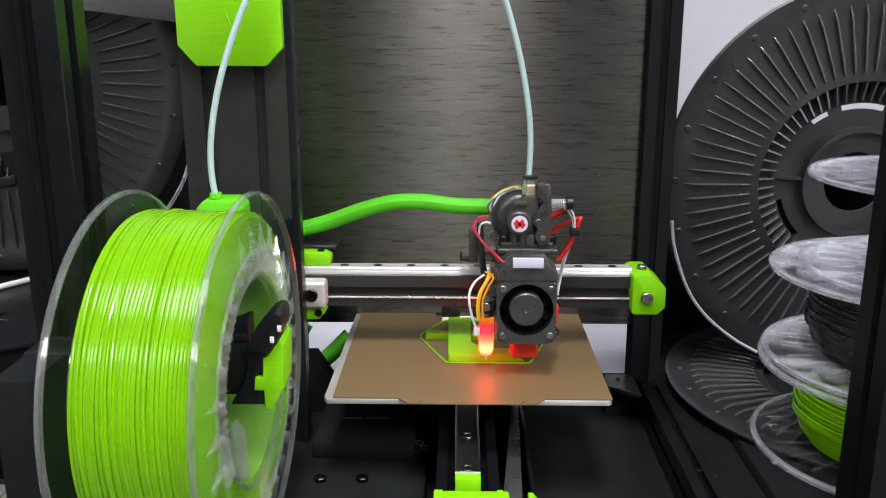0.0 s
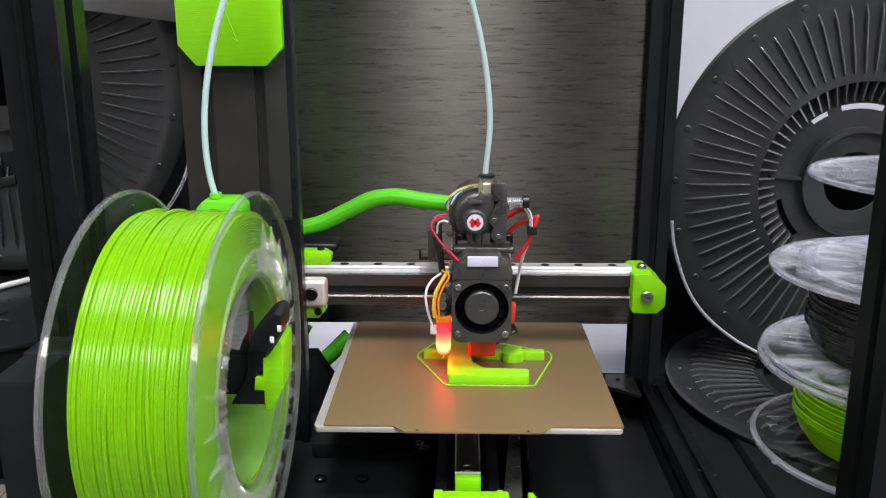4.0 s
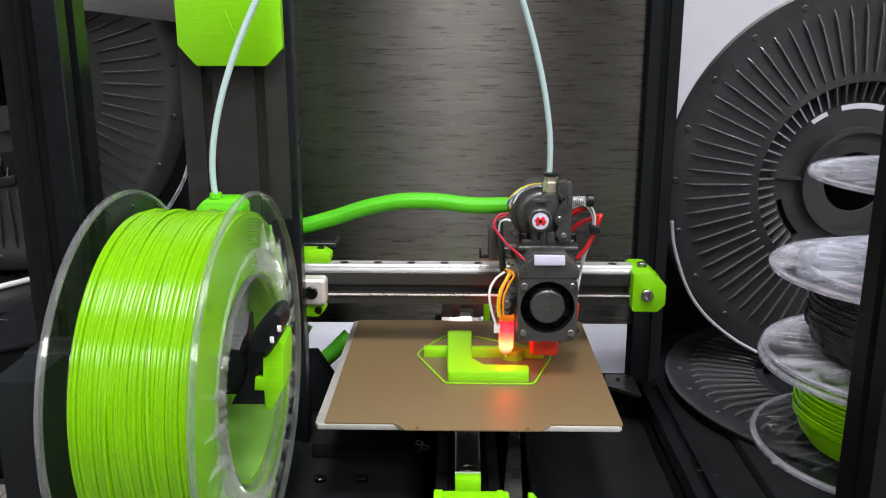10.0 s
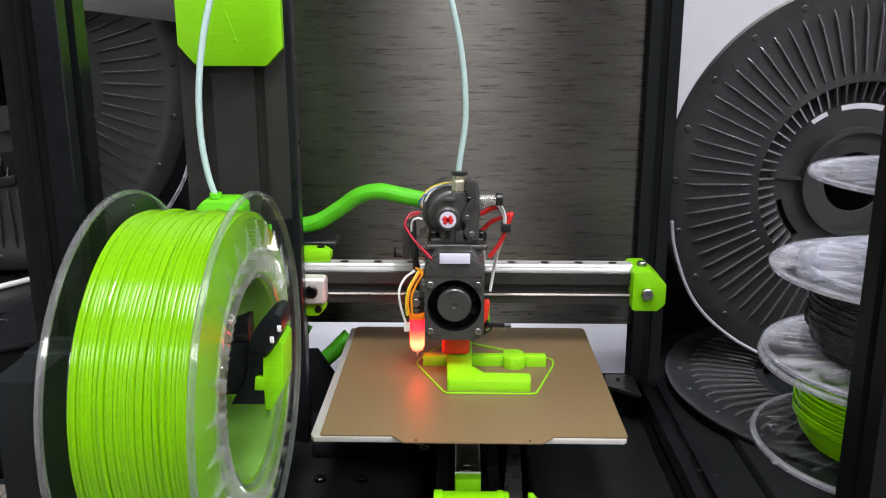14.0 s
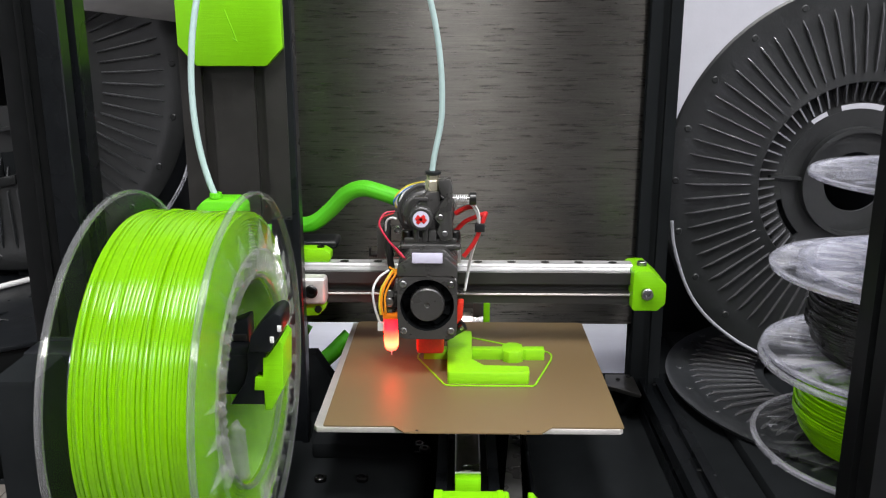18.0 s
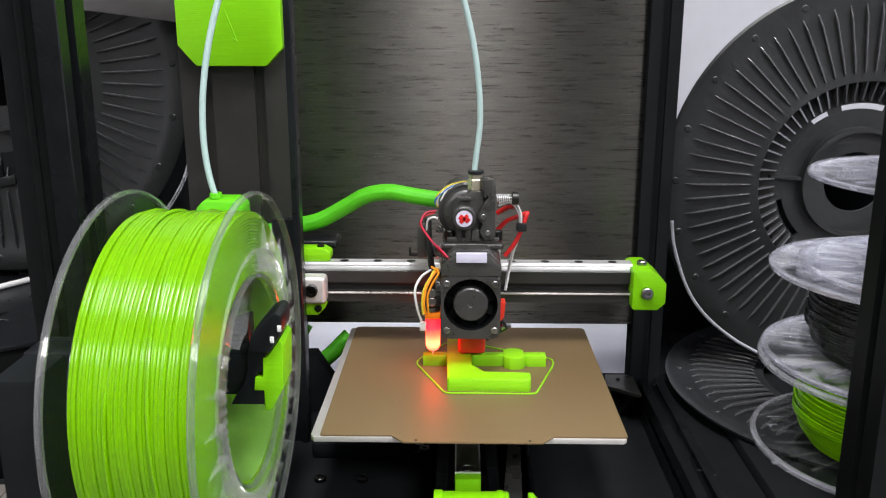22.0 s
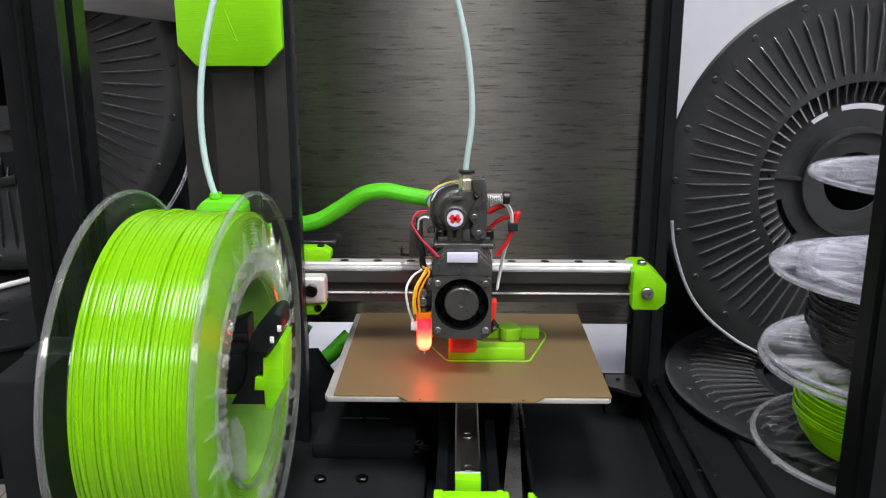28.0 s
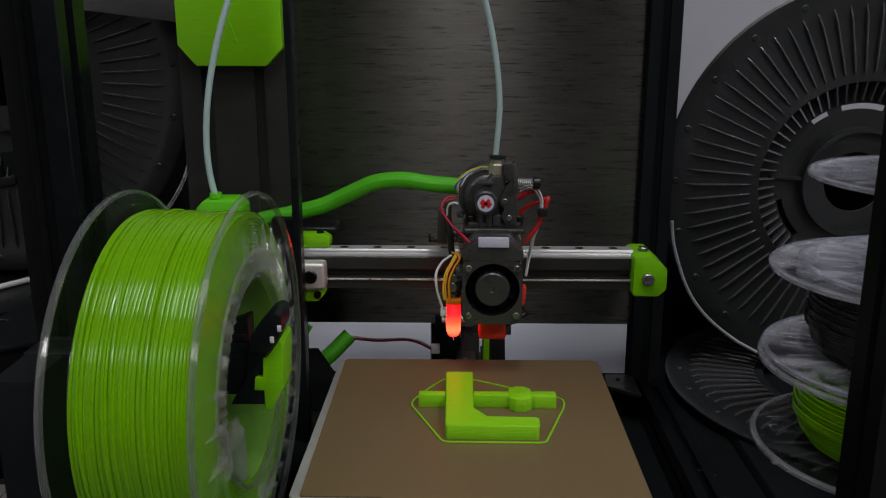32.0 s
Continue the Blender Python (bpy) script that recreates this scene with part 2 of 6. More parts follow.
# ---- mesh helpers ----


def bx(bm, x0, x1, y0, y1, z0, z1, bev=0.0, seg=2):
    """A box, with bevelled edges where bev is given."""
    vs = [bm.verts.new((x, y, z)) for x in (x0, x1) for y in (y0, y1) for z in (z0, z1)]
    fs = [bm.faces.new([vs[i] for i in f]) for f in ((0, 1, 3, 2), (4, 6, 7, 5), (0, 4, 5, 1), (2, 3, 7, 6), (0, 2, 6, 4), (1, 5, 7, 3))]
    if bev:
        es = list({e for f in fs for e in f.edges})
        bmesh.ops.bevel(bm, geom=es, offset=bev, segments=seg, affect="EDGES", profile=0.5)
    return fs


AXES = {"x": ((0, 1, 0), (0, 0, 1), (1, 0, 0)), "y": ((1, 0, 0), (0, 0, 1), (0, 1, 0)), "z": ((1, 0, 0), (0, 1, 0), (0, 0, 1))}


def prism(bm, poly, axis, a, b, bev=0.0):
    """A polygon given across the axis, drawn from a to b along it. Across x: (y, z); across y: (x, z); across z: (x, y)."""
    u, v, w = (Vector(k) for k in AXES[axis])
    lo = [bm.verts.new(u * p + v * q + w * a) for p, q in poly]
    hi = [bm.verts.new(u * p + v * q + w * b) for p, q in poly]
    n = len(poly)
    fs = [bm.faces.new(lo), bm.faces.new(hi[::-1])]
    fs += [bm.faces.new((lo[i], hi[i], hi[(i + 1) % n], lo[(i + 1) % n])) for i in range(n)]
    bmesh.ops.recalc_face_normals(bm, faces=fs)
    if bev:
        bmesh.ops.bevel(bm, geom=list({e for f in fs for e in f.edges}), offset=bev, segments=2, affect="EDGES", profile=0.5)


def lathe(bm, prof, axis="z", at=(0, 0, 0), seg=48, closed=True):
    """A profile of (radius, height) turned about the axis through at. closed: the profile is a loop."""
    u, v, w = (Vector(k) for k in AXES[axis])
    at = Vector(at)
    rings = []
    for r, h in prof:
        if r < 1e-7:
            rings.append([bm.verts.new(at + w * h)])
        else:
            rings.append([bm.verts.new(at + w * h + (u * math.cos(k * 2 * math.pi / seg) + v * math.sin(k * 2 * math.pi / seg)) * r) for k in range(seg)])
    fs = []
    for i in range(len(rings) if closed else len(rings) - 1):
        a, b = rings[i], rings[(i + 1) % len(rings)]
        for k in range(seg):
            q = [a[k % len(a)], a[(k + 1) % len(a)], b[(k + 1) % len(b)], b[k % len(b)]]
            q = list(dict.fromkeys(q))
            if len(q) > 2:
                fs.append(bm.faces.new(q))
    bmesh.ops.recalc_face_normals(bm, faces=fs)
    return fs


def cyl(bm, axis, at, r, h0, h1, seg=24, ch=0.0):
    """A solid cylinder from h0 to h1 along the axis, with chamfered rims."""
    if ch:
        prof = [(0, h0), (r - ch, h0), (r, h0 + ch), (r, h1 - ch), (r - ch, h1), (0, h1)]
    else:
        prof = [(0, h0), (r, h0), (r, h1), (0, h1)]
    return lathe(bm, prof, axis, at, seg, closed=False)


def smooth_path(pts, n):
    """A smooth curve (Catmull-Rom) of n steps through the points."""
    p = [Vector(q) for q in pts]
    p = [p[0] * 2 - p[1]] + p + [p[-1] * 2 - p[-2]]
    out = []
    m = len(p) - 3
    for i in range(n + 1):
        s = i / n * m
        k = min(int(s), m - 1)
        t = s - k
        a, b, c, d = p[k:k + 4]
        out.append(0.5 * (2 * b + (c - a) * t + (2 * a - 5 * b + 4 * c - d) * t * t + (3 * b - a - 3 * c + d) * t ** 3))
    return out


def sweep(bm, pts, r, seg=10, caps=True):
    """A round tube along a list of points."""
    pts = [Vector(p) for p in pts]
    rings = []
    side = None
    for i, p in enumerate(pts):
        d = (pts[min(i + 1, len(pts) - 1)] - pts[max(i - 1, 0)]).normalized()
        if side is None:
            side = d.orthogonal().normalized()
        side = (side - d * side.dot(d)).normalized()
        up = d.cross(side)
        rings.append([bm.verts.new(p + (side * math.cos(k * 2 * math.pi / seg) + up * math.sin(k * 2 * math.pi / seg)) * r) for k in range(seg)])
    for a, b in zip(rings, rings[1:]):
        for k in range(seg):
            bm.faces.new((a[k], a[(k + 1) % seg], b[(k + 1) % seg], b[k]))
    if caps:
        bm.faces.new(rings[0][::-1])
        bm.faces.new(rings[-1])


def part(name, bm, mat, parent=None, label="", smooth=True, at=(0, 0, 0)):
    """Links a bmesh as one mesh object under a thing or part; at: the parent's origin, taken off the coordinates."""
    me = bpy.data.meshes.new(name)
    if any(at):
        bmesh.ops.translate(bm, verts=bm.verts, vec=-Vector(at))
    bmesh.ops.recalc_face_normals(bm, faces=bm.faces)
    bm.to_mesh(me)
    bm.free()
    me.materials.append(mat)
    if smooth:
        for poly in me.polygons:
            poly.use_smooth = True
        me.set_sharp_from_angle(angle=radians(35))
    ob = new(name, me)
    ob.parent = parent
    if label:
        tagged(ob, label)
    return ob


def thing(name, label, category, at=(0, 0, 0), group="", kind=""):
    ob = new(name)
    ob.empty_display_size = 0.01
    ob.location = at
    return tagged(ob, label, category, group, kind)


def B():
    return bmesh.new()


def slotted(w, d, cells_w, cells_d, slot=0.006, deep=0.0055):
    """The outline of a slotted extrusion w by d, with grooves in its faces (one a cell)."""
    def side(n, length):
        out = []
        for i in range(n):
            c = -length / 2 + length * (i + 0.5) / n
            out += [(c - slot / 2, 0), (c - slot / 2, deep), (c + slot / 2, deep), (c + slot / 2, 0)]
        return out
    pts = [(-w / 2, -d / 2)] + [(a, -d / 2 + b) for a, b in side(cells_w, w)]
    pts += [(w / 2, -d / 2)] + [(w / 2 - b, a) for a, b in side(cells_d, d)]
    pts += [(w / 2, d / 2)] + [(-a, d / 2 - b) for a, b in side(cells_w, w)]
    pts += [(-w / 2, d / 2)] + [(-w / 2 + b, -a) for a, b in side(cells_d, d)]
    return pts


def extrusion(bm, axis, cu, cv, w, d, a, b, nw=1, nd=1, slot=0.006):
    prism(bm, [(cu + p, cv + q) for p, q in slotted(w, d, nw, nd, slot)], axis, a, b)


def socket_screw(bm, axis, at, r, h, out=-1):
    """A socket-head screw whose head rises from at by h along the axis (out gives the sense), with a hollow."""
    prof = [(0, 0), (r, 0), (r, out * h * 0.8), (r * 0.85, out * h), (r * 0.5, out * h), (r * 0.5, out * h * 0.35), (0, out * h * 0.35)]
    lathe(bm, prof, axis, at, 20, closed=False)


def plate_hole(bm, cx, cz, half, r, y0, y1, low=0.0, seg=64):
    """A square plate with a round hole, thick from y0 to y1; low: how much further it reaches down."""
    loops = []
    for y in (y0, y1):
        outer, inner = [], []
        for k in range(seg):
            a = 2 * math.pi * (k + 0.5) / seg
            c, s = math.cos(a), math.sin(a)
            n = 9.0
            q = half / (abs(c) ** n + abs(s) ** n) ** (1 / n)
            outer.append(bm.verts.new((cx + c * q, y, cz + s * q * (1 + (low / half if s < 0 else 0)))))
            inner.append(bm.verts.new((cx + c * r, y, cz + s * r)))
        loops.append((outer, inner))
    (o0, i0), (o1, i1) = loops
    for k in range(seg):
        j = (k + 1) % seg
        bm.faces.new((o0[k], o0[j], i0[j], i0[k]))
        bm.faces.new((o1[j], o1[k], i1[k], i1[j]))
        bm.faces.new((o0[j], o0[k], o1[k], o1[j]))
        bm.faces.new((i0[k], i0[j], i1[j], i1[k]))


# ---- the room ----
def room():
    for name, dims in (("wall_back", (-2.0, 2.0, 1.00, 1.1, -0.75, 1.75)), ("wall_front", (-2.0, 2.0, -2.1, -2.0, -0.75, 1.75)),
                       ("wall_left", (-2.1, -2.0, -2.1, 1.1, -0.75, 1.75)), ("wall_right", (2.0, 2.1, -2.1, 1.1, -0.75, 1.75)),
                       ("floor", (-2.1, 2.1, -2.1, 1.1, -0.85, -0.75)), ("ceiling", (-2.1, 2.1, -2.1, 1.1, 1.75, 1.85))):
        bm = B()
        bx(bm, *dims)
        tagged(part(name, bm, M_FLOOR if name == "floor" else M_WALL_BACK if name == "wall_back" else M_WALL_DARK if name == "wall_front" else M_CEILING if name == "ceiling" else M_WALL, smooth=False), "unseen wall behind the camera kept dark to cut bounced light" if name == "wall_front" else "unseen ceiling kept grey to dim its reflection" if name == "ceiling" else "plain white painted room surface" if name != "floor" else "plain grey room floor", name.split("_")[0], kind="structure")
    # Fittings out of view; the last two house the added fill lamps.
    for x, y, hx in ((0.0, -0.17, 0.155), (0.88, 0.05, 0.26), (-0.72, -0.04, 0.26), (1.30, -1.62, 0.54), (-1.38, -1.62, 0.54)):
        w = thing("ceiling_light", "unseen flat square white ceiling light fitting", "lamp", (x, y, 1.75), "ceiling lights")
        bm = B()
        bx(bm, -hx, hx, -0.33, 0.33, -0.02, 0.0, 0.004)
        part("housing", bm, M_WHITE, w)
    t = thing("table", "pale laminate work table under the printer", "table")
    bm = B()
    bx(bm, -0.9, 0.9, 0.385, 0.99, -0.03, 0.0, 0.003)
    part("tabletop", bm, M_TABLE, t)
    for x in (-0.84, 0.84):
        for y in (0.44, 0.92):
            bm = B()
            bx(bm, x - 0.02, x + 0.02, y - 0.02, y + 0.02, -0.75, -0.03, 0.002)
            part("leg", bm, M_ALU_BLACK, t)


room()


# ---- the printer's frame ----
def printer_frame():
    t = thing("printer_frame", "black aluminium desktop 3d printer frame with brushed back panel", "printer frame")
    bm = B()
    bx(bm, -0.215, 0.215, 0.40, 0.76, 0.0, 0.018, 0.002)
    # Added tab: covers the pale table beside the post to keep it dark.
    bx(bm, 0.183, 0.215, 0.758, 0.857, 0.0, 0.0176, 0.001)
    part("base_plate", bm, M_BOX_BLACK, t, "black base plate")
    # left tower: wide slotted profile
    bm = B()
    extrusion(bm, "z", -0.1715, 0.685, 0.080, 0.050, 0.018, 0.385, 2, 1, 0.008)
    part("tower", bm, M_ALU_BLACK, t, "wide slotted black tower profile")
    bm = B()
    extrusion(bm, "z", 0.1565, 0.692, 0.024, 0.024, 0.018, 0.385, 1, 1, 0.006)
    part("post", bm, M_BOX_BLACK, t, "slotted black corner post")
    bm = B()
    prism(bm, [(-0.1162, 0.5965), (-0.1162, 0.5840), (-0.1122, 0.5840), (-0.1112, 0.5850), (-0.1112, 0.5965)], "z", 0.018, 0.385)
    # Added block: darkens what shows through the clear flange, hides the carriage.
    prism(bm, [(-0.1315, 0.5965), (-0.1315, 0.5870), (-0.1160, 0.5870), (-0.1160, 0.5965)], "z", 0.018, 0.204)
    part("tower_edge", bm, M_GLOSS_BLACK, t, "glossy black edge rail of the tower with an added dark block", smooth=False)
    # back panel with UVs for the brushing
    bm = B()
    bx(bm, -0.131, 0.1465, 0.690, 0.693, 0.0913, 0.375)
    uv = bm.loops.layers.uv.new("UVMap")
    for f in bm.faces:
        for lp in f.loops:
            lp[uv].uv = (lp.vert.co.z, lp.vert.co.x)
    part("back_panel", bm, M_PANEL, t, "black brushed metal back panel", smooth=False)
    for x0, x1, n in ((0.150, 0.170, 1), (-0.190, -0.150, 2)):
        bm = B()
        extrusion(bm, "y", (x0 + x1) / 2, 0.034, x1 - x0, 0.030, 0.405, 0.675, n, 1, 0.006)
        part("side_rail", bm, M_BEAM_BLACK, t, "slotted black base rail")
    # middle beam that carries the bed's rail
    bm = B()
    extrusion(bm, "y", 0.006, 0.042, 0.040, 0.030, 0.478, 0.725, 2, 1)
    part("bed_beam", bm, M_BEAM_BLACK, t)
    bm = B()
    prism(bm, [(-0.0022, 0.057), (-0.0022, 0.0645), (-0.0012, 0.0655), (0.0132, 0.0655), (0.0142, 0.0645), (0.0142, 0.057)], "y", 0.4875, 0.725)
    part("bed_rail", bm, M_STEEL_DARK, t, "worn steel linear rail")
    for y in (0.4915, 0.5359, 0.5810, 0.6260, 0.6710):
        bm = B()
        lathe(bm, [(0, 0.0657), (0.0038, 0.0657), (0.0038, 0.0662), (0.0031, 0.0662), (0.0028, 0.0658), (0, 0.0658)], "z", (0.006, y, 0), 20, False)
        part("rail_hole", bm, M_SCREW, t)
    bm = B()
    bx(bm, -0.0020, 0.0140, 0.4790, 0.4868, 0.0450, 0.0650, 0.0008)
    stop = part("rail_stop", bm, M_LIME, t, "lime printed rail stop")
    bm = B()
    bx(bm, -0.0021, 0.0141, 0.4866, 0.4876, 0.0640, 0.0656, 0.0002)
    part("rail_edge", bm, M_STEEL, stop)
    bm = B()
    prism(bm, [(-0.0148, 0.018), (-0.0148, 0.0595), (-0.0138, 0.0605), (0.0300, 0.0605), (0.0312, 0.0595), (0.0312, 0.018)], "y", 0.452, 0.4735, 0.0008)
    bx(bm, -0.0148, -0.0095, 0.4640, 0.4735, 0.0600, 0.0612, 0.0004)
    bx(bm, 0.0235, 0.0275, 0.4640, 0.4735, 0.0600, 0.0612, 0.0004)
    prism(bm, [(0.0425, 0.018), (0.0425, 0.0600), (0.0455, 0.0600), (0.0490, 0.0560), (0.0490, 0.018)], "y", 0.452, 0.4735, 0.0008)
    part("belt_tensioner", bm, M_LIME, t, "lime printed belt holder")
    bm = B()
    prism(bm, [(0.0275, 0.4740), (0.0396, 0.4740), (0.0440, 0.5700), (0.0455, 0.6080), (0.0455, 0.70), (0.0403, 0.70), (0.0403, 0.6080)], "z", 0.0520, 0.0535, 0.0004)
    part("drive_belt", bm, M_HEAD_BLACK, t, "black toothed belt")
    bm = B()
    for k in range(90):
        y = 0.476 + k * 0.0024
        bx(bm, 0.0300 + 0.09 * (y - 0.455), 0.0385 + 0.03 * (y - 0.455), y, y + 0.0012, 0.0508, 0.0522)
    tagged(part("belt_tooth", bm, M_PLASTIC_BLACK, t), kind="stuff")
    bm = B()
    bx(bm, 0.046, 0.049, 0.47, 0.70, 0.018, 0.052, 0.001)
    part("belt_guard", bm, M_BEAM_BLACK, t)
    # electronics cover on the base, with its screws
    bm = B()
    bx(bm, -0.145, -0.022, 0.470, 0.640, 0.018, 0.034, 0.003)
    bx(bm, -0.105, -0.032, 0.560, 0.640, 0.034, 0.046, 0.002)
    part("drive_cover", bm, M_BOX_BLACK, t, "black cover with socket screws")
    for x, y, z in ((-0.0944, 0.5302, 0.034), (-0.0658, 0.5308, 0.034), (-0.0290, 0.580, 0.034), (-0.0245, 0.5727, 0.034)):
        bm = B()
        socket_screw(bm, "z", (x, y, z), 0.0042, 0.003, 1)
        part("screw", bm, M_SCREW_BLACK, t)
    for x0, x1, y, z in ((-0.0880, -0.0520, 0.5995, 0.0460), (-0.0416, -0.0231, 0.5700, 0.0340)):
        bm = B()
        bx(bm, x0, x1, y, y + 0.0012, z, z + 0.0008, 0.0002)
        part("cover_lip", bm, M_HEAD_BLACK, t)
    # bracket that joins the tower and the base, and its twin
    bm = B()
    prism(bm, [(-0.1315, 0.0182), (-0.1315, 0.0733), (-0.1253, 0.081), (-0.1141, 0.0811), (-0.0995, 0.0575), (-0.0995, 0.0182)], "y", 0.6405, 0.6560)
    part("corner_bracket", bm, M_BOX_BLACK, t, "black triangular corner bracket", smooth=False)
    bm = B()
    prism(bm, [(0.1223, 0.6607), (0.1241, 0.6850), (0.1470, 0.6850), (0.1470, 0.6450), (0.1430, 0.6456)], "z", 0.0445, 0.048, 0.0006)
    part("foot_plate", bm, M_ALU_BLACK, t, "dark metal foot plate")
    bm = B()
    prism(bm, [(0.1230, 0.018), (0.1230, 0.030), (0.1330, 0.0443), (0.1470, 0.0443), (0.1470, 0.018)], "y", 0.668, 0.684)
    part("foot_gusset", bm, M_BOX_BLACK, t, smooth=False)
    for x, y, z in ((0.1330, 0.674, 0.048), (0.1425, 0.679, 0.048), (0.160, 0.66, 0.0495), (0.160, 0.52, 0.0495)):
        bm = B()
        socket_screw(bm, "z", (x, y, z), 0.0018, 0.0010, 1)
        part("screw", bm, M_SCREW_BLACK, t)


printer_frame()


def tower_bracket():
    """The chamfered cover block high on the tower, with its raised arrow mark."""
    t = thing("spool_bracket", "lime printed block with chamfered corners on the tower", "bracket")
    bm = B()
    prism(bm, [(-0.2085, 0.42), (-0.2085, 0.3207), (-0.1954, 0.3056), (-0.1437, 0.3056), (-0.1311, 0.3186), (-0.1311, 0.42)], "y", 0.650, 0.6595, 0.0008)
    part("block", bm, M_LIME, t)
    bm = B()
    sweep(bm, [(-0.1720, 0.6498, 0.346), (-0.1640, 0.6498, 0.3235)], 0.0004, 6)
    sweep(bm, [(-0.1675, 0.6498, 0.326), (-0.1640, 0.6498, 0.3235)], 0.0004, 6)
    part("mark", bm, M_LIME, t)


tower_bracket()


def rear_parts():
    """What shows in the gap below the back panel."""
    t = thing("cable_sleeve", "bright green braided cable sleeve end behind the bed", "cable sleeve")
    bm = B()
    sweep(bm, smooth_path([(-0.128, 0.685, 0.050), (-0.112, 0.69, 0.060), (-0.094, 0.70, 0.076)], 14), 0.0068, 18)
    part("sleeve", bm, M_SLEEVE, t)
    bm = B()
    sweep(bm, smooth_path([(-0.136, 0.70, 0.082), (-0.129, 0.70, 0.078)], 6), 0.006, 14)
    part("stub", bm, M_SLEEVE, t)
    t = thing("wire_pair", "thin red and white wire pair behind the bed", "wire")
    bm = B()
    sweep(bm, smooth_path([(-0.096, 0.70, 0.074), (-0.093, 0.71, 0.069), (-0.07, 0.71, 0.067), (-0.045, 0.71, 0.068), (-0.028, 0.71, 0.062), (-0.015, 0.71, 0.052)], 30), 0.0010, 8)
    part("red_wire", bm, M_WIRE_PINK, t)
    bm = B()
    sweep(bm, smooth_path([(-0.096, 0.70, 0.075), (-0.0925, 0.71, 0.071), (-0.07, 0.71, 0.0685), (-0.045, 0.71, 0.0693), (-0.028, 0.71, 0.0635), (-0.015, 0.71, 0.053)], 30), 0.0008, 8)
    part("white_wire", bm, M_WIRE_WHITE, t)
    t = thing("drive_motor", "black stepper motor behind the bed with a steel shaft", "motor")
    bm = B()
    bx(bm, -0.0245, 0.0010, 0.700, 0.735, 0.042, 0.0880, 0.004)
    part("body", bm, M_GLOSS_BLACK, t)
    bm = B()
    bx(bm, -0.0225, -0.0005, 0.6985, 0.7305, 0.0865, 0.0905, 0.001)
    part("cap", bm, M_ALU_BLACK, t)
    bm = B()
    bx(bm, -0.0240, -0.0165, 0.6975, 0.7005, 0.060, 0.069, 0.001)
    part("plug", bm, M_WHITE, t)
    bm = B()
    bx(bm, -0.0143, 0.0010, 0.672, 0.684, 0.1036, 0.1150, 0.0005)
    bx(bm, 0.0115, 0.0198, 0.672, 0.684, 0.1036, 0.1150, 0.0005)
    bx(bm, 0.0008, 0.0117, 0.674, 0.684, 0.1095, 0.1150, 0.0005)
    part("mount", bm, M_HEAD_BLACK, t, "dark grey notched mount")
    bm = B()
    prism(bm, [(0.6700, 0.0975), (0.6700, 0.0992), (0.6735, 0.1034), (0.6840, 0.1034), (0.6840, 0.0975)], "x", -0.0143, 0.0198, 0.0004)
    part("shelf", bm, M_STEEL_DARK, t, "bright metal strip")
    bm = B()
    bx(bm, -0.0200, -0.0060, 0.684, 0.702, 0.0880, 0.1000, 0.0005)
    part("link", bm, M_PLASTIC_BLACK, t)
    t = thing("drive_bracket", "black motor bracket with a lime printed plate", "bracket")
    bm = B()
    bx(bm, 0.0012, 0.0175, 0.690, 0.730, 0.018, 0.0885, 0.002)
    part("block", bm, M_HEAD_BLACK, t)
    bm = B()
    prism(bm, [(0.0270, 0.018), (0.0270, 0.090), (0.0385, 0.090), (0.0410, 0.018)], "y", 0.688, 0.730, 0.001)
    part("cheek", bm, M_PLASTIC_BLACK, t)
    bm = B()
    bx(bm, 0.0205, 0.0258, 0.686, 0.720, 0.030, 0.1105, 0.0006)
    plate = part("plate", bm, M_LIME, t, "upright lime printed plate")
    for z in (0.095, 0.105):
        bm = B()
        cyl(bm, "x", (0, 0.695, z), 0.0016, 0.0258, 0.0278, 12)
        part("screw", bm, M_SCREW, plate)
    t = thing("wire_plug", "small white wire plug behind the bed", "plug")
    bm = B()
    bx(bm, 0.0395, 0.0475, 0.742, 0.750, 0.061, 0.0705, 0.001)
    part("housing", bm, M_WHITE, t)


rear_parts()


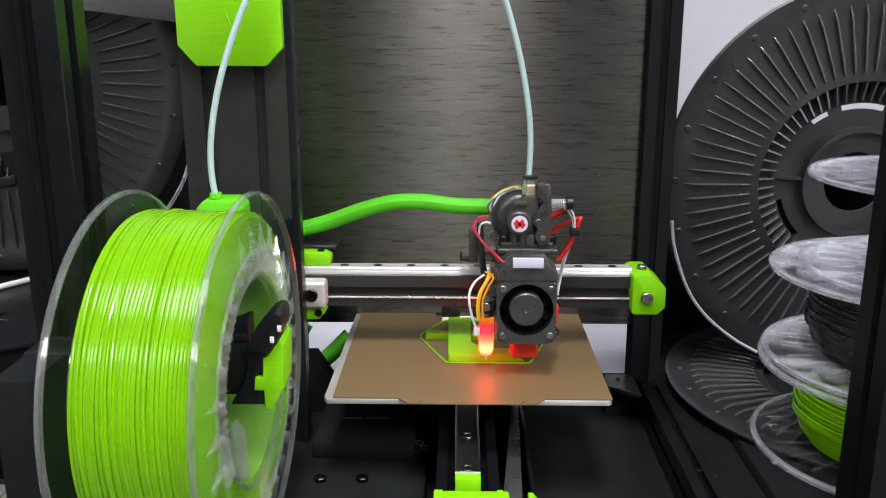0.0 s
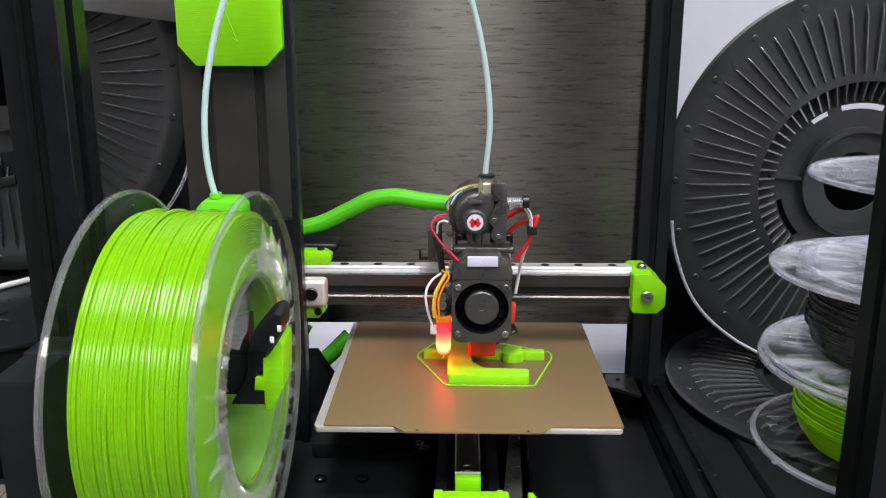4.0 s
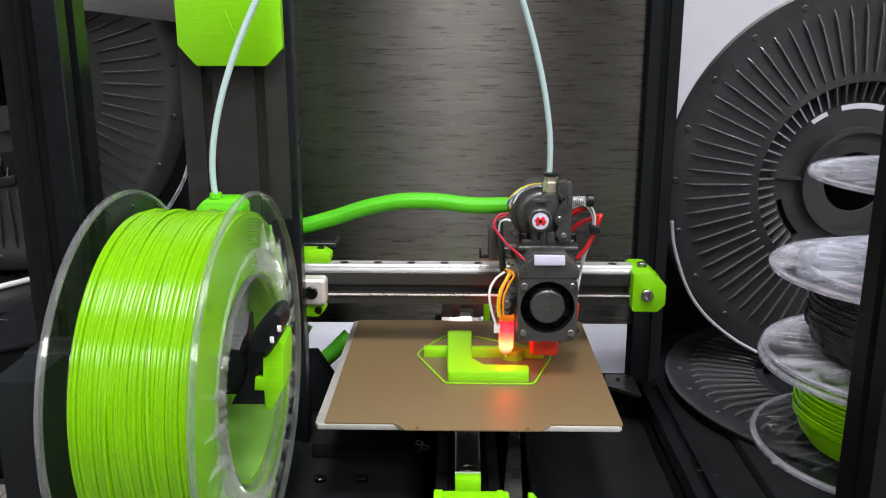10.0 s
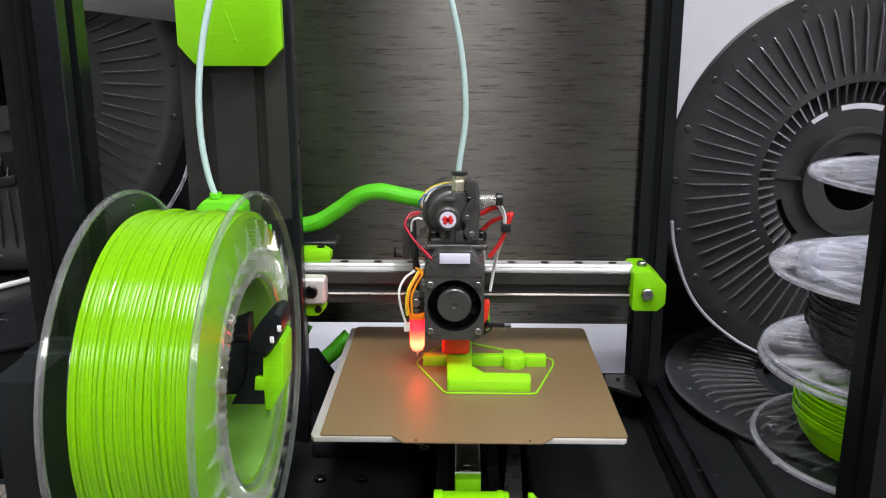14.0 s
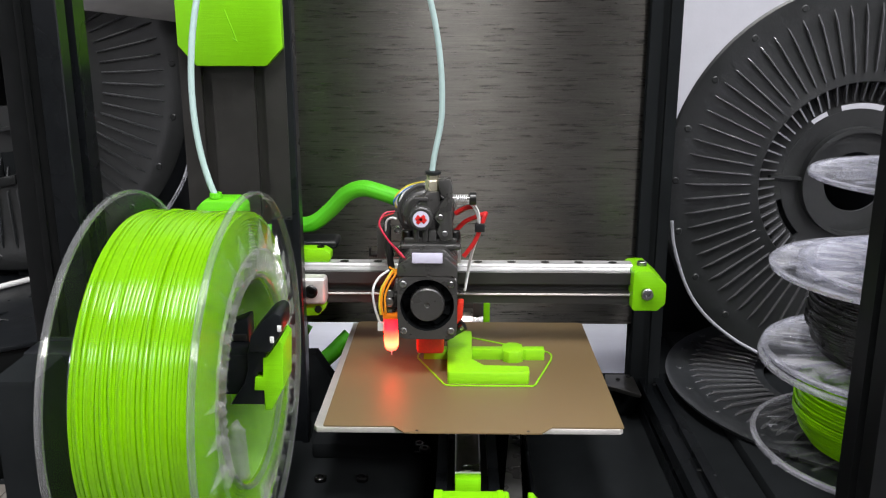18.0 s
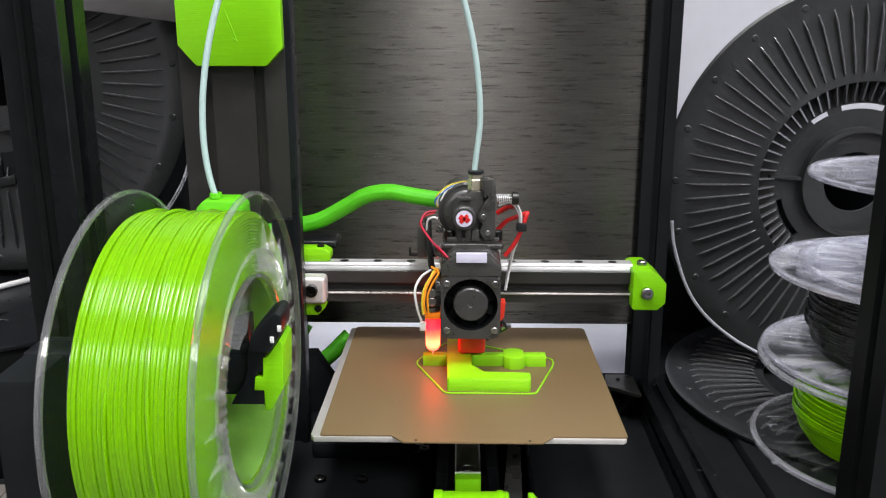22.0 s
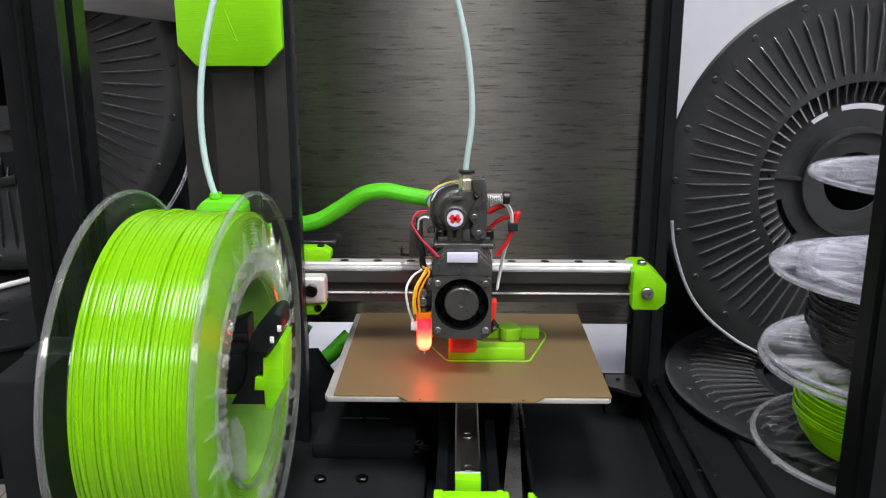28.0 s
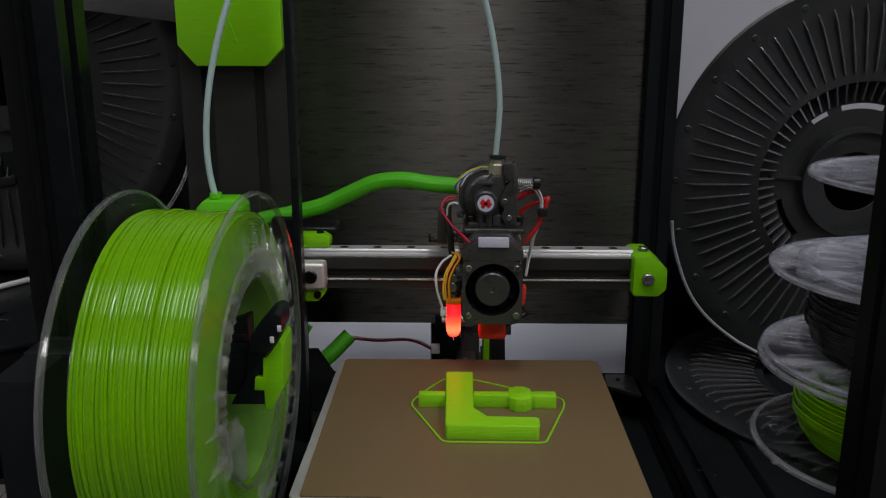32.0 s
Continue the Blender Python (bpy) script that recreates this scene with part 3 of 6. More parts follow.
# ---- the x axis: rises with the print ----
def x_axis():
    t = thing("x_axis", "black slotted beam with a steel linear rail and lime end cap", "printer axis")
    bm = B()
    extrusion(bm, "x", 0.6225, 0.1452, 0.020, 0.0236, -0.142, 0.1309, 1, 1)
    part("beam", bm, M_BEAM, t)
    bm = B()
    prism(bm, [(0.6113, 0.1396), (0.6113, 0.1402), (0.6128, 0.1414), (0.6140, 0.1414), (0.6140, 0.1396)], "x", -0.142, 0.1306)
    part("slot_lip", bm, M_STEEL_DARK, t, "bare metal slot edge")
    bm = B()
    prism(bm, [(0.6158, 0.1571), (0.6160, 0.1582), (0.6168, 0.1598), (0.6166, 0.1602), (0.6167, 0.1607), (0.6174, 0.1617), (0.6177, 0.1622),
               (0.6279, 0.1622), (0.6285, 0.1616), (0.6285, 0.1607), (0.6276, 0.1602), (0.6276, 0.1594), (0.6285, 0.1588), (0.6285, 0.1571)], "x", -0.140, 0.1280)
    part("rail", bm, M_STEEL, t, "polished steel linear rail")
    for k in range(9):
        x = -0.0860 + 0.025 * k
        if x > 0.118:
            break
        bm = B()
        lathe(bm, [(0.0033, 0.1624), (0.0029, 0.16245), (0.0022, 0.1623), (0, 0.1623)], "z", (x, 0.6225, 0), 18, False)
        part("rail_hole", bm, M_SCREW_BLACK, t)
    # end cap
    cap = None
    bm = B()
    prism(bm, [(0.1275, 0.1312), (0.1262, 0.1328), (0.1262, 0.1572), (0.1262, 0.1590), (0.1270, 0.1605), (0.1296, 0.1615), (0.1395, 0.1615), (0.1505, 0.1515), (0.1505, 0.1365), (0.1450, 0.1312)],
          "y", 0.602, 0.640, 0.001)
    cap = part("end_cap", bm, M_LIME, t, "lime printed chamfered end cap")
    bm = B()
    socket_screw(bm, "y", (0.1363, 0.6015, 0.1448), 0.0044, 0.0034, -1)
    part("screw", bm, M_SCREW, cap)
    bm = B()
    socket_screw(bm, "z", (0.1350, 0.6180, 0.1617), 0.0036, 0.0030, 1)
    part("screw", bm, M_SCREW, cap)
    # carriage at the tower
    bm = B()
    bx(bm, -0.150, -0.0970, 0.598, 0.6115, 0.1355, 0.1562, 0.003, 3)
    plate = part("carriage_plate", bm, M_BEDPLATE, t, "pale metal carriage plate")
    bm = B()
    socket_screw(bm, "y", (-0.1075, 0.5985, 0.1462), 0.0048, 0.0030, -1)
    part("screw", bm, M_SCREW_BLACK, plate)
    bm = B()
    prism(bm, [(-0.150, 0.1622), (-0.150, 0.1722), (-0.1010, 0.1722), (-0.0960, 0.1690), (-0.0960, 0.1640), (-0.0975, 0.1622)], "y", 0.619, 0.633, 0.001)
    part("carriage_block", bm, M_LIME, t, "lime printed carriage block")
    bm = B()
    prism(bm, [(-0.150, 0.1245), (-0.150, 0.1345), (-0.0985, 0.1345), (-0.0985, 0.1310), (-0.1045, 0.1245)], "y", 0.606, 0.650, 0.001)
    low = part("carriage_block", bm, M_LIME, t, "lime printed carriage block")
    bm = B()
    lathe(bm, [(0, 0), (0.0028, 0), (0.0028, -0.001), (0.0022, -0.0012), (0.002, -0.0004), (0, -0.0004)], "y", (-0.1042, 0.606, 0.1300), 16, False)
    part("screw", bm, M_SCREW_BLACK, low)
    bm = B()
    lathe(bm, [(0, 0), (0.0028, 0), (0.0028, 0.001), (0.0022, 0.0012), (0.002, 0.0004), (0, 0.0004)], "z", (-0.104, 0.626, 0.1722), 16, False)
    part("screw", bm, M_SCREW_BLACK, t)
    bm = B()
    bx(bm, -0.150, -0.0925, 0.634, 0.660, 0.1680, 0.1748, 0.0032, 5)
    part("belt_cover", bm, M_GLOSS_BLACK, t, "black rounded belt cover")
    return t


X_AXIS = x_axis()

# ---- the print head: slides along the x axis ----
HX, HY, HZ = 0.0452, 0.585, 0.1055


def hp(px, py, y):
    """Head drawing coordinates (a plan in units of 0.4 mm seen from the front) to metres at depth y."""
    k = 0.000377 + (y - 0.55) * 0.00068
    x0 = 0.0452 + (y - 0.55) * 0.0823
    z0 = 0.1515 - (y - 0.55) * 0.341
    kz = 0.000393 + (y - 0.55) * 0.00071
    return (x0 + (px - 932) * k, y, z0 - (py - 548) * kz)


def wire(name, pts, r, mat, parent, label=""):
    bm = B()
    sweep(bm, smooth_path([hp(*p) for p in pts], 8 * len(pts)), r, 8)
    return part(name, bm, mat, parent, label, at=(HX, HY, HZ))


def print_head():
    O = (HX, HY, HZ)
    t = thing("extruder", "black extruder unit with a cooling fan and lit red probe", "print head", O)
    # carriage on the rail
    bm = B()
    bx(bm, HX - 0.0225, HX + 0.0225, 0.6085, 0.636, 0.1640, 0.1725, 0.001)
    part("carriage", bm, M_STEEL, t, "steel rail carriage", at=O)
    bm = B()
    bx(bm, HX - 0.019, HX + 0.020, 0.592, 0.6065, 0.128, 0.178, 0.002)
    part("mount", bm, M_PLASTIC_BLACK, t, at=O)
    # fan shroud
    bm = B()
    poly = [(HX - 0.0198, 0.1298), (HX - 0.0198, 0.1780), (HX - 0.0105, 0.1868), (HX + 0.0115, 0.1868), (HX + 0.0202, 0.1780), (HX + 0.0202, 0.1298), (HX + 0.0160, 0.1262), (HX - 0.0155, 0.1262)]
    prism(bm, poly, "y", 0.5605, 0.5915, 0.0012)
    part("shroud", bm, M_HEAD_BLACK, t, "black printed fan shroud", at=O)
    bm = B()
    prism(bm, [(HX - 0.0198, 0.1709), (HX - 0.0198, 0.1772), (HX - 0.0112, 0.1845), (HX + 0.0122, 0.1845), (HX + 0.0202, 0.1772), (HX + 0.0202, 0.1709)], "y", 0.5502, 0.5603, 0.0006)
    part("shroud_front", bm, M_HEAD_BLACK, t, at=O)
    bm = B()
    bx(bm, HX - 0.0098, HX + 0.0104, 0.5486, 0.5520, 0.1805, 0.1870, 0.0003)
    part("top_label", bm, M_LABEL, t, "pale silver sloped strip", at=O)
    bm = B()
    for k in range(4):
        a = k * math.pi / 2
        c, s = math.cos(a), math.sin(a)
        prism(bm, [(HX + 0.0004 + 0.0016 * c + x, 0.1742 + 0.0030 * s + z) for x, z in ((-0.0013, 0), (0, -0.0017), (0.0013, 0), (0, 0.0017))], "y", 0.5496, 0.5503)
    part("emblem", bm, M_HEAD_BLACK, t, "raised diamond mark", at=O)
    # fan
    fz = 0.1508
    bm = B()
    plate_hole(bm, HX, fz, 0.0200, 0.0181, 0.5500, 0.5600, 0.0040)
    fan = part("fan_frame", bm, M_HEAD_BLACK, t, "black square fan frame", at=O)
    bm = B()
    lathe(bm, [(0, -0.0003), (0.0014, -0.0003), (0.0018, -0.0006), (0.0108, -0.0006), (0.0116, 0.0002), (0.0119, 0.008), (0, 0.008)], "y", (0, 0, 0), 40, False)
    rotor = part("fan_rotor", bm, M_HEAD_BLACK, t, "spinning black fan hub")
    rotor.location = (0, 0.5508 - HY, fz - HZ)
    blade = None
    for k in range(9):
        if blade is None:
            bm = B()
            q = []
            for r in (0.0112, 0.0170):
                for da, y in ((0.0, 0.0045), (0.62, 0.0080)):
                    a = da + (r - 0.011) * 30
                    q.append(bm.verts.new((r * math.cos(a), y, r * math.sin(a))))
            back = [bm.verts.new((v.co.x, v.co.y + 0.0007, v.co.z)) for v in q]
            bm.faces.new([q[i] for i in (0, 1, 3, 2)])
            bm.faces.new([back[i] for i in (2, 3, 1, 0)])
            for i, j in ((0, 1), (1, 3), (3, 2), (2, 0)):
                bm.faces.new((q[j], q[i], back[i], back[j]))
            ob = part("fan_blade", bm, M_BLADE, rotor)
            blade = ob.data
        else:
            ob = new("fan_blade", blade)
            ob.parent = rotor
        ob.rotation_euler = (0, 2 * math.pi * k / 9, 0)
    bm = B()
    lathe(bm, [(0.0181, 0.5502), (0.0186, 0.5502), (0.0186, 0.5596), (0.0174, 0.5596)], "y", (HX, 0, fz), 56)
    part("fan_throat", bm, M_BLADE, fan, "dark conical fan throat", at=O)
    bm = B()
    cyl(bm, "y", (HX, 0, fz), 0.0185, 0.5592, 0.5602, 40)
    part("fan_back", bm, M_BLADE, fan, at=O)
    for dx in (-0.016, 0.016):
        for dz in (-0.0178, 0.0150):
            bm = B()
            socket_screw(bm, "y", (HX + dx, 0.5500, fz + dz), 0.0023, 0.0014, -1)
            part("screw", bm, M_SCREW, fan, at=O)
    # heater block, nozzle and duct
    bm = B()
    bx(bm, HX - 0.0085, HX + 0.0108, 0.570, 0.592, 0.1078, 0.1262, 0.0024, 3)
    sock = part("silicone_sock", bm, M_RED, t, "red silicone heater sock", at=O)
    bm = B()
    lathe(bm, [(0, 0.1055), (0.0006, 0.1055), (0.0024, 0.1080), (0.0036, 0.1085), (0.0036, 0.1110), (0, 0.1110)], "z", (HX + 0.0024, 0.581, 0), 12, False)
    part("nozzle", bm, M_BRASS, sock, "brass nozzle tip", at=O)
    bm = B()
    prism(bm, [(0.0638, 0.1270), (0.0690, 0.1335), (0.0700, 0.1450), (0.0660, 0.1450), (0.0610, 0.1300), (0.0560, 0.1225), (0.0580, 0.1190)], "y", 0.574, 0.584, 0.0008)
    part("heater_wrap", bm, M_RED, t, "red silicone tape", at=O)
    bm = B()
    sweep(bm, [(0.0560, 0.588, 0.1150), (0.0700, 0.586, 0.1245)], 0.0042, 16)
    part("duct", bm, M_PLASTIC_BLACK, t, "black cooling duct", at=O)
    bm = B()
    sweep(bm, [(0.0672, 0.5815, 0.1235), (0.0695, 0.5815, 0.1252)], 0.0022, 12)
    part("duct_screw", bm, M_SCREW, t, at=O)
    # extruder
    cx, _, cz = hp(917, 386, 0.595)
    bm = B()
    lathe(bm, [(0, 0.628), (0.0190, 0.628), (0.0205, 0.6265), (0.0205, 0.6075), (0.0192, 0.6070), (0.0192, 0.6025), (0.0205, 0.6020), (0.0205, 0.5985), (0.0190, 0.5970),
               (0.0172, 0.5970), (0.0165, 0.5900), (0.0150, 0.5885), (0.0128, 0.5880), (0, 0.5880)], "y", (cx, 0, cz), 56, False)
    part("motor", bm, M_HEAD_BLACK, t, "round black pancake motor housing", at=O)
    lx, _, lz = hp(916, 398, 0.570)
    bm = B()
    cyl(bm, "y", (lx, 0, lz), 0.0082, 0.5690, 0.590, 36, 0.001)
    boss = part("gear_boss", bm, M_HEAD_BLACK, t, at=O)
    bm = B()
    cyl(bm, "y", (lx, 0, lz), 0.0056, 0.5684, 0.5692, 32)
    disc = part("badge", bm, M_LABEL, boss, "round silver badge with a red mark", at=O)
    bm = B()
    for x0, x1, z0, z1 in ((-0.0036, 0.0036, -0.0010, 0.0010), (-0.0012, 0.0012, -0.0038, 0.0036), (0.0010, 0.0034, 0.0008, 0.0026), (-0.0034, -0.0012, -0.0026, -0.0008)):
        bx(bm, lx + x0, lx + x1, 0.5680, 0.5685, lz + z0, lz + z1, 0.0002)
    bmesh.ops.rotate(bm, verts=bm.verts, cent=(lx, 0.568, lz), matrix=Matrix.Rotation(0.75, 3, "Y"))
    part("badge_mark", bm, M_WIRE_RED, boss, at=O)
    bm = B()
    a, b = hp(900, 440, 0.577), hp(948, 352, 0.577)
    prism(bm, [(a[0], a[2]), (a[0], b[2] - 0.012), (a[0] + 0.010, b[2]), (b[0], b[2]), (b[0], a[2])], "y", 0.5765, 0.600, 0.001)
    part("gear_case", bm, M_HEAD_BLACK, t, "black extruder body", at=O)
    for px0, px1, py0, py1, y in ((903, 911, 404, 437, 0.5735), (917, 927, 412, 437, 0.5735), (928, 942, 418, 437, 0.5728), (903, 927, 362, 368, 0.5740)):
        a, b = hp(px0, py1, y), hp(px1, py0, y)
        bm = B()
        bx(bm, a[0], b[0], y, 0.580, a[2], b[2], 0.0006)
        part("case_rib", bm, M_HEAD_BLACK, t, at=O)
    bm = B()
    pts = [(945, 333), (966, 331), (970, 345), (970, 432), (952, 436), (942, 420), (948, 408), (938, 396), (950, 372), (958, 362), (948, 352)]
    prism(bm, [(hp(px, py, 0.572)[0], hp(px, py, 0.572)[2]) for px, py in pts], "y", 0.5710, 0.5830, 0.0007)
    lever = part("idler_lever", bm, M_HEAD_BLACK, t, "black idler lever", at=O)
    for px, py in ((949, 395), (957, 423)):
        q = hp(px, py, 0.5708)
        bm = B()
        socket_screw(bm, "y", (q[0], 0.5712, q[2]), 0.0019, 0.0012, -1)
        part("screw", bm, M_SCREW, lever, at=O)
    q = hp(871, 417, 0.585)
    bm = B()
    socket_screw(bm, "y", (q[0], 0.5880, q[2]), 0.0027, 0.004, -1)
    part("screw", bm, M_SCREW, t, at=O)
    q0, q1 = hp(946, 363, 0.585), hp(995, 363, 0.585)
    bm = B()
    cyl(bm, "x", (0, q0[1], q0[2]), 0.0012, q0[0], q1[0], 12)
    bolt = part("spring_bolt", bm, M_SCREW, t, at=O)
    bm = B()
    n = 84
    sp = [(q0[0] + 0.009 + (q1[0] - q0[0] - 0.010) * k / n, q0[1] + 0.0026 * math.cos(k * 0.55), q0[2] + 0.0026 * math.sin(k * 0.55)) for k in range(n + 1)]
    sweep(bm, sp, 0.00045, 6)
    part("spring", bm, M_STEEL, bolt, "steel coil spring", at=O)
    bm = B()
    cyl(bm, "x", (0, q0[1], q0[2]), 0.0046, q1[0], q1[0] + 0.0048, 18, 0.0004)
    part("bolt_head", bm, M_SCREW_BLACK, bolt, at=O)
    # push fitting
    q = hp(933, 349, 0.585)
    bm = B()
    lathe(bm, [(0, 0), (0.0050, 0), (0.0055, 0.0006), (0.0055, 0.0068), (0.0050, 0.0076), (0.0046, 0.0078), (0.0046, 0.0108), (0, 0.0108)], "z", (q[0], q[1], q[2]), 6, False)
    fit = part("tube_fitting", bm, M_BRASS, t, "nickel brass push fitting", at=O, smooth=False)
    bm = B()
    lathe(bm, [(0, 0.0108), (0.0046, 0.0108), (0.0056, 0.0116), (0.0056, 0.0132), (0.0034, 0.0138), (0, 0.0138)], "z", (q[0], q[1], q[2]), 24, False)
    part("fitting_collar", bm, M_PLASTIC_BLACK, fit, at=O)
    bm = B()
    lathe(bm, [(0, -0.0120), (0.0062, -0.0120), (0.0056, -0.0085), (0.0048, -0.0060), (0.0048, -0.0002), (0, -0.0002)], "z", (q[0], q[1], q[2]), 28, False)
    part("fitting_boss", bm, M_HEAD_BLACK, t, "black fitting boss", at=O)
    bm = B()
    bx(bm, q[0] - 0.0045, q[0] + 0.0045, 0.579, 0.591, q[2] - 0.009, q[2] + 0.0003, 0.001)
    part("fitting_seat", bm, M_HEAD_BLACK, t, at=O)
    # mounting tray
    a, b = hp(877, 450, 0.575), hp(984, 433, 0.575)
    bm = B()
    bx(bm, a[0], b[0], 0.5720, 0.606, a[2], a[2] + 0.0042, 0.0015, 3)
    bx(bm, a[0] + 0.003, b[0] - 0.003, 0.5745, 0.606, a[2] + 0.004, b[2] + 0.001, 0.001)
    part("mount_tray", bm, M_HEAD_BLACK, t, "black moulded mounting tray", at=O)
    for px in (889, 972):
        q = hp(px, 424, 0.580)
        bm = B()
        cyl(bm, "z", (q[0], q[1], 0), 0.0036, q[2] - 0.004, q[2] + 0.0026, 18, 0.0005)
        part("tray_screw", bm, M_SCREW_BLACK, t, at=O)
    # probe
    px0, _, pz = hp(861, 632, 0.571)
    bm = B()
    lathe(bm, [(0, 0.0), (0.0018, 0.0002), (0.0037, 0.0014), (0.0049, 0.0042), (0.0051, 0.0075), (0.0051, 0.0125), (0.0052, 0.0150), (0.0052, 0.0250), (0, 0.0250)], "z", (px0, 0.571, pz), 28, False)
    probe = part("probe_lamp", bm, M_PROBE_GLOW, t, "lit translucent red probe with a white glowing tip", at=O)
    bm = B()
    bx(bm, px0 - 0.0053, px0 + 0.0053, 0.565, 0.577, pz + 0.0251, pz + 0.0294, 0.001)
    part("probe_cap", bm, M_PROBE_ORANGE, probe, "orange probe cap with an added weak glow", at=O)
    bm = B()
    cyl(bm, "z", (px0, 0.571, 0), 0.0004, pz - 0.003, pz + 0.001, 8)
    part("probe_pin", bm, M_WHITE, probe, at=O)
    bm = B()
    cyl(bm, "z", (px0, 0.571, 0), 0.0053, pz + 0.0295, pz + 0.0332, 24, 0.0006)
    part("probe_collar", bm, M_SCREW, t, "pale metal probe collar", at=O)
    bm = B()
    cyl(bm, "z", (px0, 0.571, 0), 0.0057, pz + 0.0333, pz + 0.0424, 24, 0.0008)
    bx(bm, px0 + 0.001, px0 + 0.0070, 0.572, 0.604, pz + 0.034, pz + 0.044, 0.001)
    part("probe_mount", bm, M_HEAD_BLACK, t, "black probe mount", at=O)
    for dz in (0.0400, 0.0460):
        bm = B()
        socket_screw(bm, "y", (px0 - 0.0004, 0.5650, pz + dz - 0.0018), 0.0031, 0.002, -1)
        part("mount_screw", bm, M_SCREW, t, at=O)
    # end switch on the left side
    a = hp(829, 467, 0.610)
    bm = B()
    bx(bm, a[0], a[0] + 0.0095, 0.604, 0.616, a[2] + 0.002, a[2] + 0.026, 0.0008)
    part("end_switch", bm, M_HEAD_BLACK, t, "black end switch", at=O)
    bm = B()
    bx(bm, a[0] - 0.0065, a[0], 0.607, 0.613, a[2] + 0.0025, a[2] + 0.0040, 0.0003)
    bx(bm, a[0] - 0.0065, a[0] - 0.005, 0.607, 0.613, a[2] + 0.0025, a[2] + 0.0085, 0.0003)
    part("switch_arm", bm, M_SCREW_BLACK, t, at=O)
    bm = B()
    bx(bm, a[0] + 0.006, a[0] + 0.025, 0.600, 0.604, a[2] + 0.004, a[2] + 0.012, 0.0008)
    part("switch_clip", bm, M_SCREW, t, at=O)
    wire("loom_tube", [(848, 398, 0.603), (849, 430, 0.600), (852, 460, 0.598), (856, 486, 0.598)], 0.0024, M_WIRE_BLACK, t, "black loom tube")
    wire("pink_wire", [(862, 385, 0.60), (846, 388, 0.598), (838, 400, 0.594), (840, 412, 0.586), (858, 436, 0.575), (876, 452, 0.566), (890, 466, 0.560)], 0.0007, M_WIRE_PINK, t)
    wire("dark_wire", [(860, 388, 0.60), (842, 395, 0.598), (836, 407, 0.594), (842, 418, 0.586), (860, 439, 0.575), (888, 468, 0.562)], 0.0006, M_WIRE_RED, t)
    wire("white_wire", [(866, 398, 0.596), (858, 396, 0.596), (848, 402, 0.598), (846, 420, 0.600)], 0.0008, M_WIRE_WHITE, t)
    wire("white_wire", [(856, 487, 0.580), (840, 500, 0.574), (830, 522, 0.570), (833, 552, 0.568), (843, 584, 0.566)], 0.0009, M_WIRE_WHITE, t)
    wire("orange_wire", [(871, 486, 0.574), (862, 498, 0.566), (851, 520, 0.562), (847, 545, 0.560), (849, 566, 0.560)], 0.0009, M_WIRE_ORANGE, t)
    wire("orange_wire", [(866, 484, 0.574), (858, 500, 0.566), (847, 522, 0.562), (844, 548, 0.560), (846, 567, 0.560)], 0.0008, M_WIRE_YELLOW, t)
    wire("orange_wire", [(858, 482, 0.578), (872, 492, 0.566), (862, 512, 0.562), (854, 535, 0.560), (855, 566, 0.560)], 0.0008, M_WIRE_ORANGE, t)
    q = hp(844, 590, 0.566)
    bm = B()
    bx(bm, q[0] - 0.0022, q[0] + 0.0022, 0.564, 0.568, q[2] - 0.002, q[2] + 0.004, 0.0005)
    part("wire_plug", bm, M_WHITE, t, "white wire plug", at=O)
    for k, (m, dx, dy) in enumerate(((M_WIRE_WHITE, 0, 8), (M_WIRE_BLUE, -4, 11), (M_WIRE_YELLOW, -3, 7), (M_WIRE_WHITE, 5, 12))):
        wire("motor_wire", [(878 + dx, 392 - dy, 0.602), (866 + dx, 374, 0.600), (868 + dx, 352 + dy, 0.598), (884, 336 + dy, 0.598), (908, 329 + dy, 0.600), (926, 330 + dy, 0.604)], 0.0007, m, t)
    wire("white_wire", [(972, 372, 0.598), (990, 367, 0.592), (1003, 374, 0.590), (1011, 392, 0.590), (1009, 425, 0.592), (998, 455, 0.598), (991, 490, 0.598), (986, 522, 0.596)], 0.0007, M_WIRE_WHITE, t)
    wire("white_wire", [(972, 376, 0.598), (990, 371, 0.594), (1001, 379, 0.592), (1008, 396, 0.592), (1006, 428, 0.594), (994, 460, 0.600), (988, 492, 0.600), (984, 522, 0.598)], 0.0007, M_WIRE_WHITE, t)
    wire("heater_lead", [(968, 388, 0.598), (985, 379, 0.596), (999, 376, 0.594)], 0.0018, M_WIRE_RED, t, "thick red heater lead")
    wire("heater_lead", [(968, 418, 0.598), (985, 402, 0.596), (1004, 394, 0.594), (1020, 388, 0.594), (1020, 392, 0.592), (1012, 415, 0.592), (1002, 438, 0.592), (984, 462, 0.592)], 0.0016, M_WIRE_RED, t, "thick red heater lead")
    q = hp(1013, 411, 0.592)
    bm = B()
    bx(bm, q[0] - 0.004, q[0] + 0.003, 0.588, 0.596, q[2] - 0.003, q[2] + 0.003, 0.0008)
    part("cable_tie", bm, M_PLASTIC_BLACK, t, at=O)
    return t, rotor


PRINT_HEAD, FAN_ROTOR = print_head()


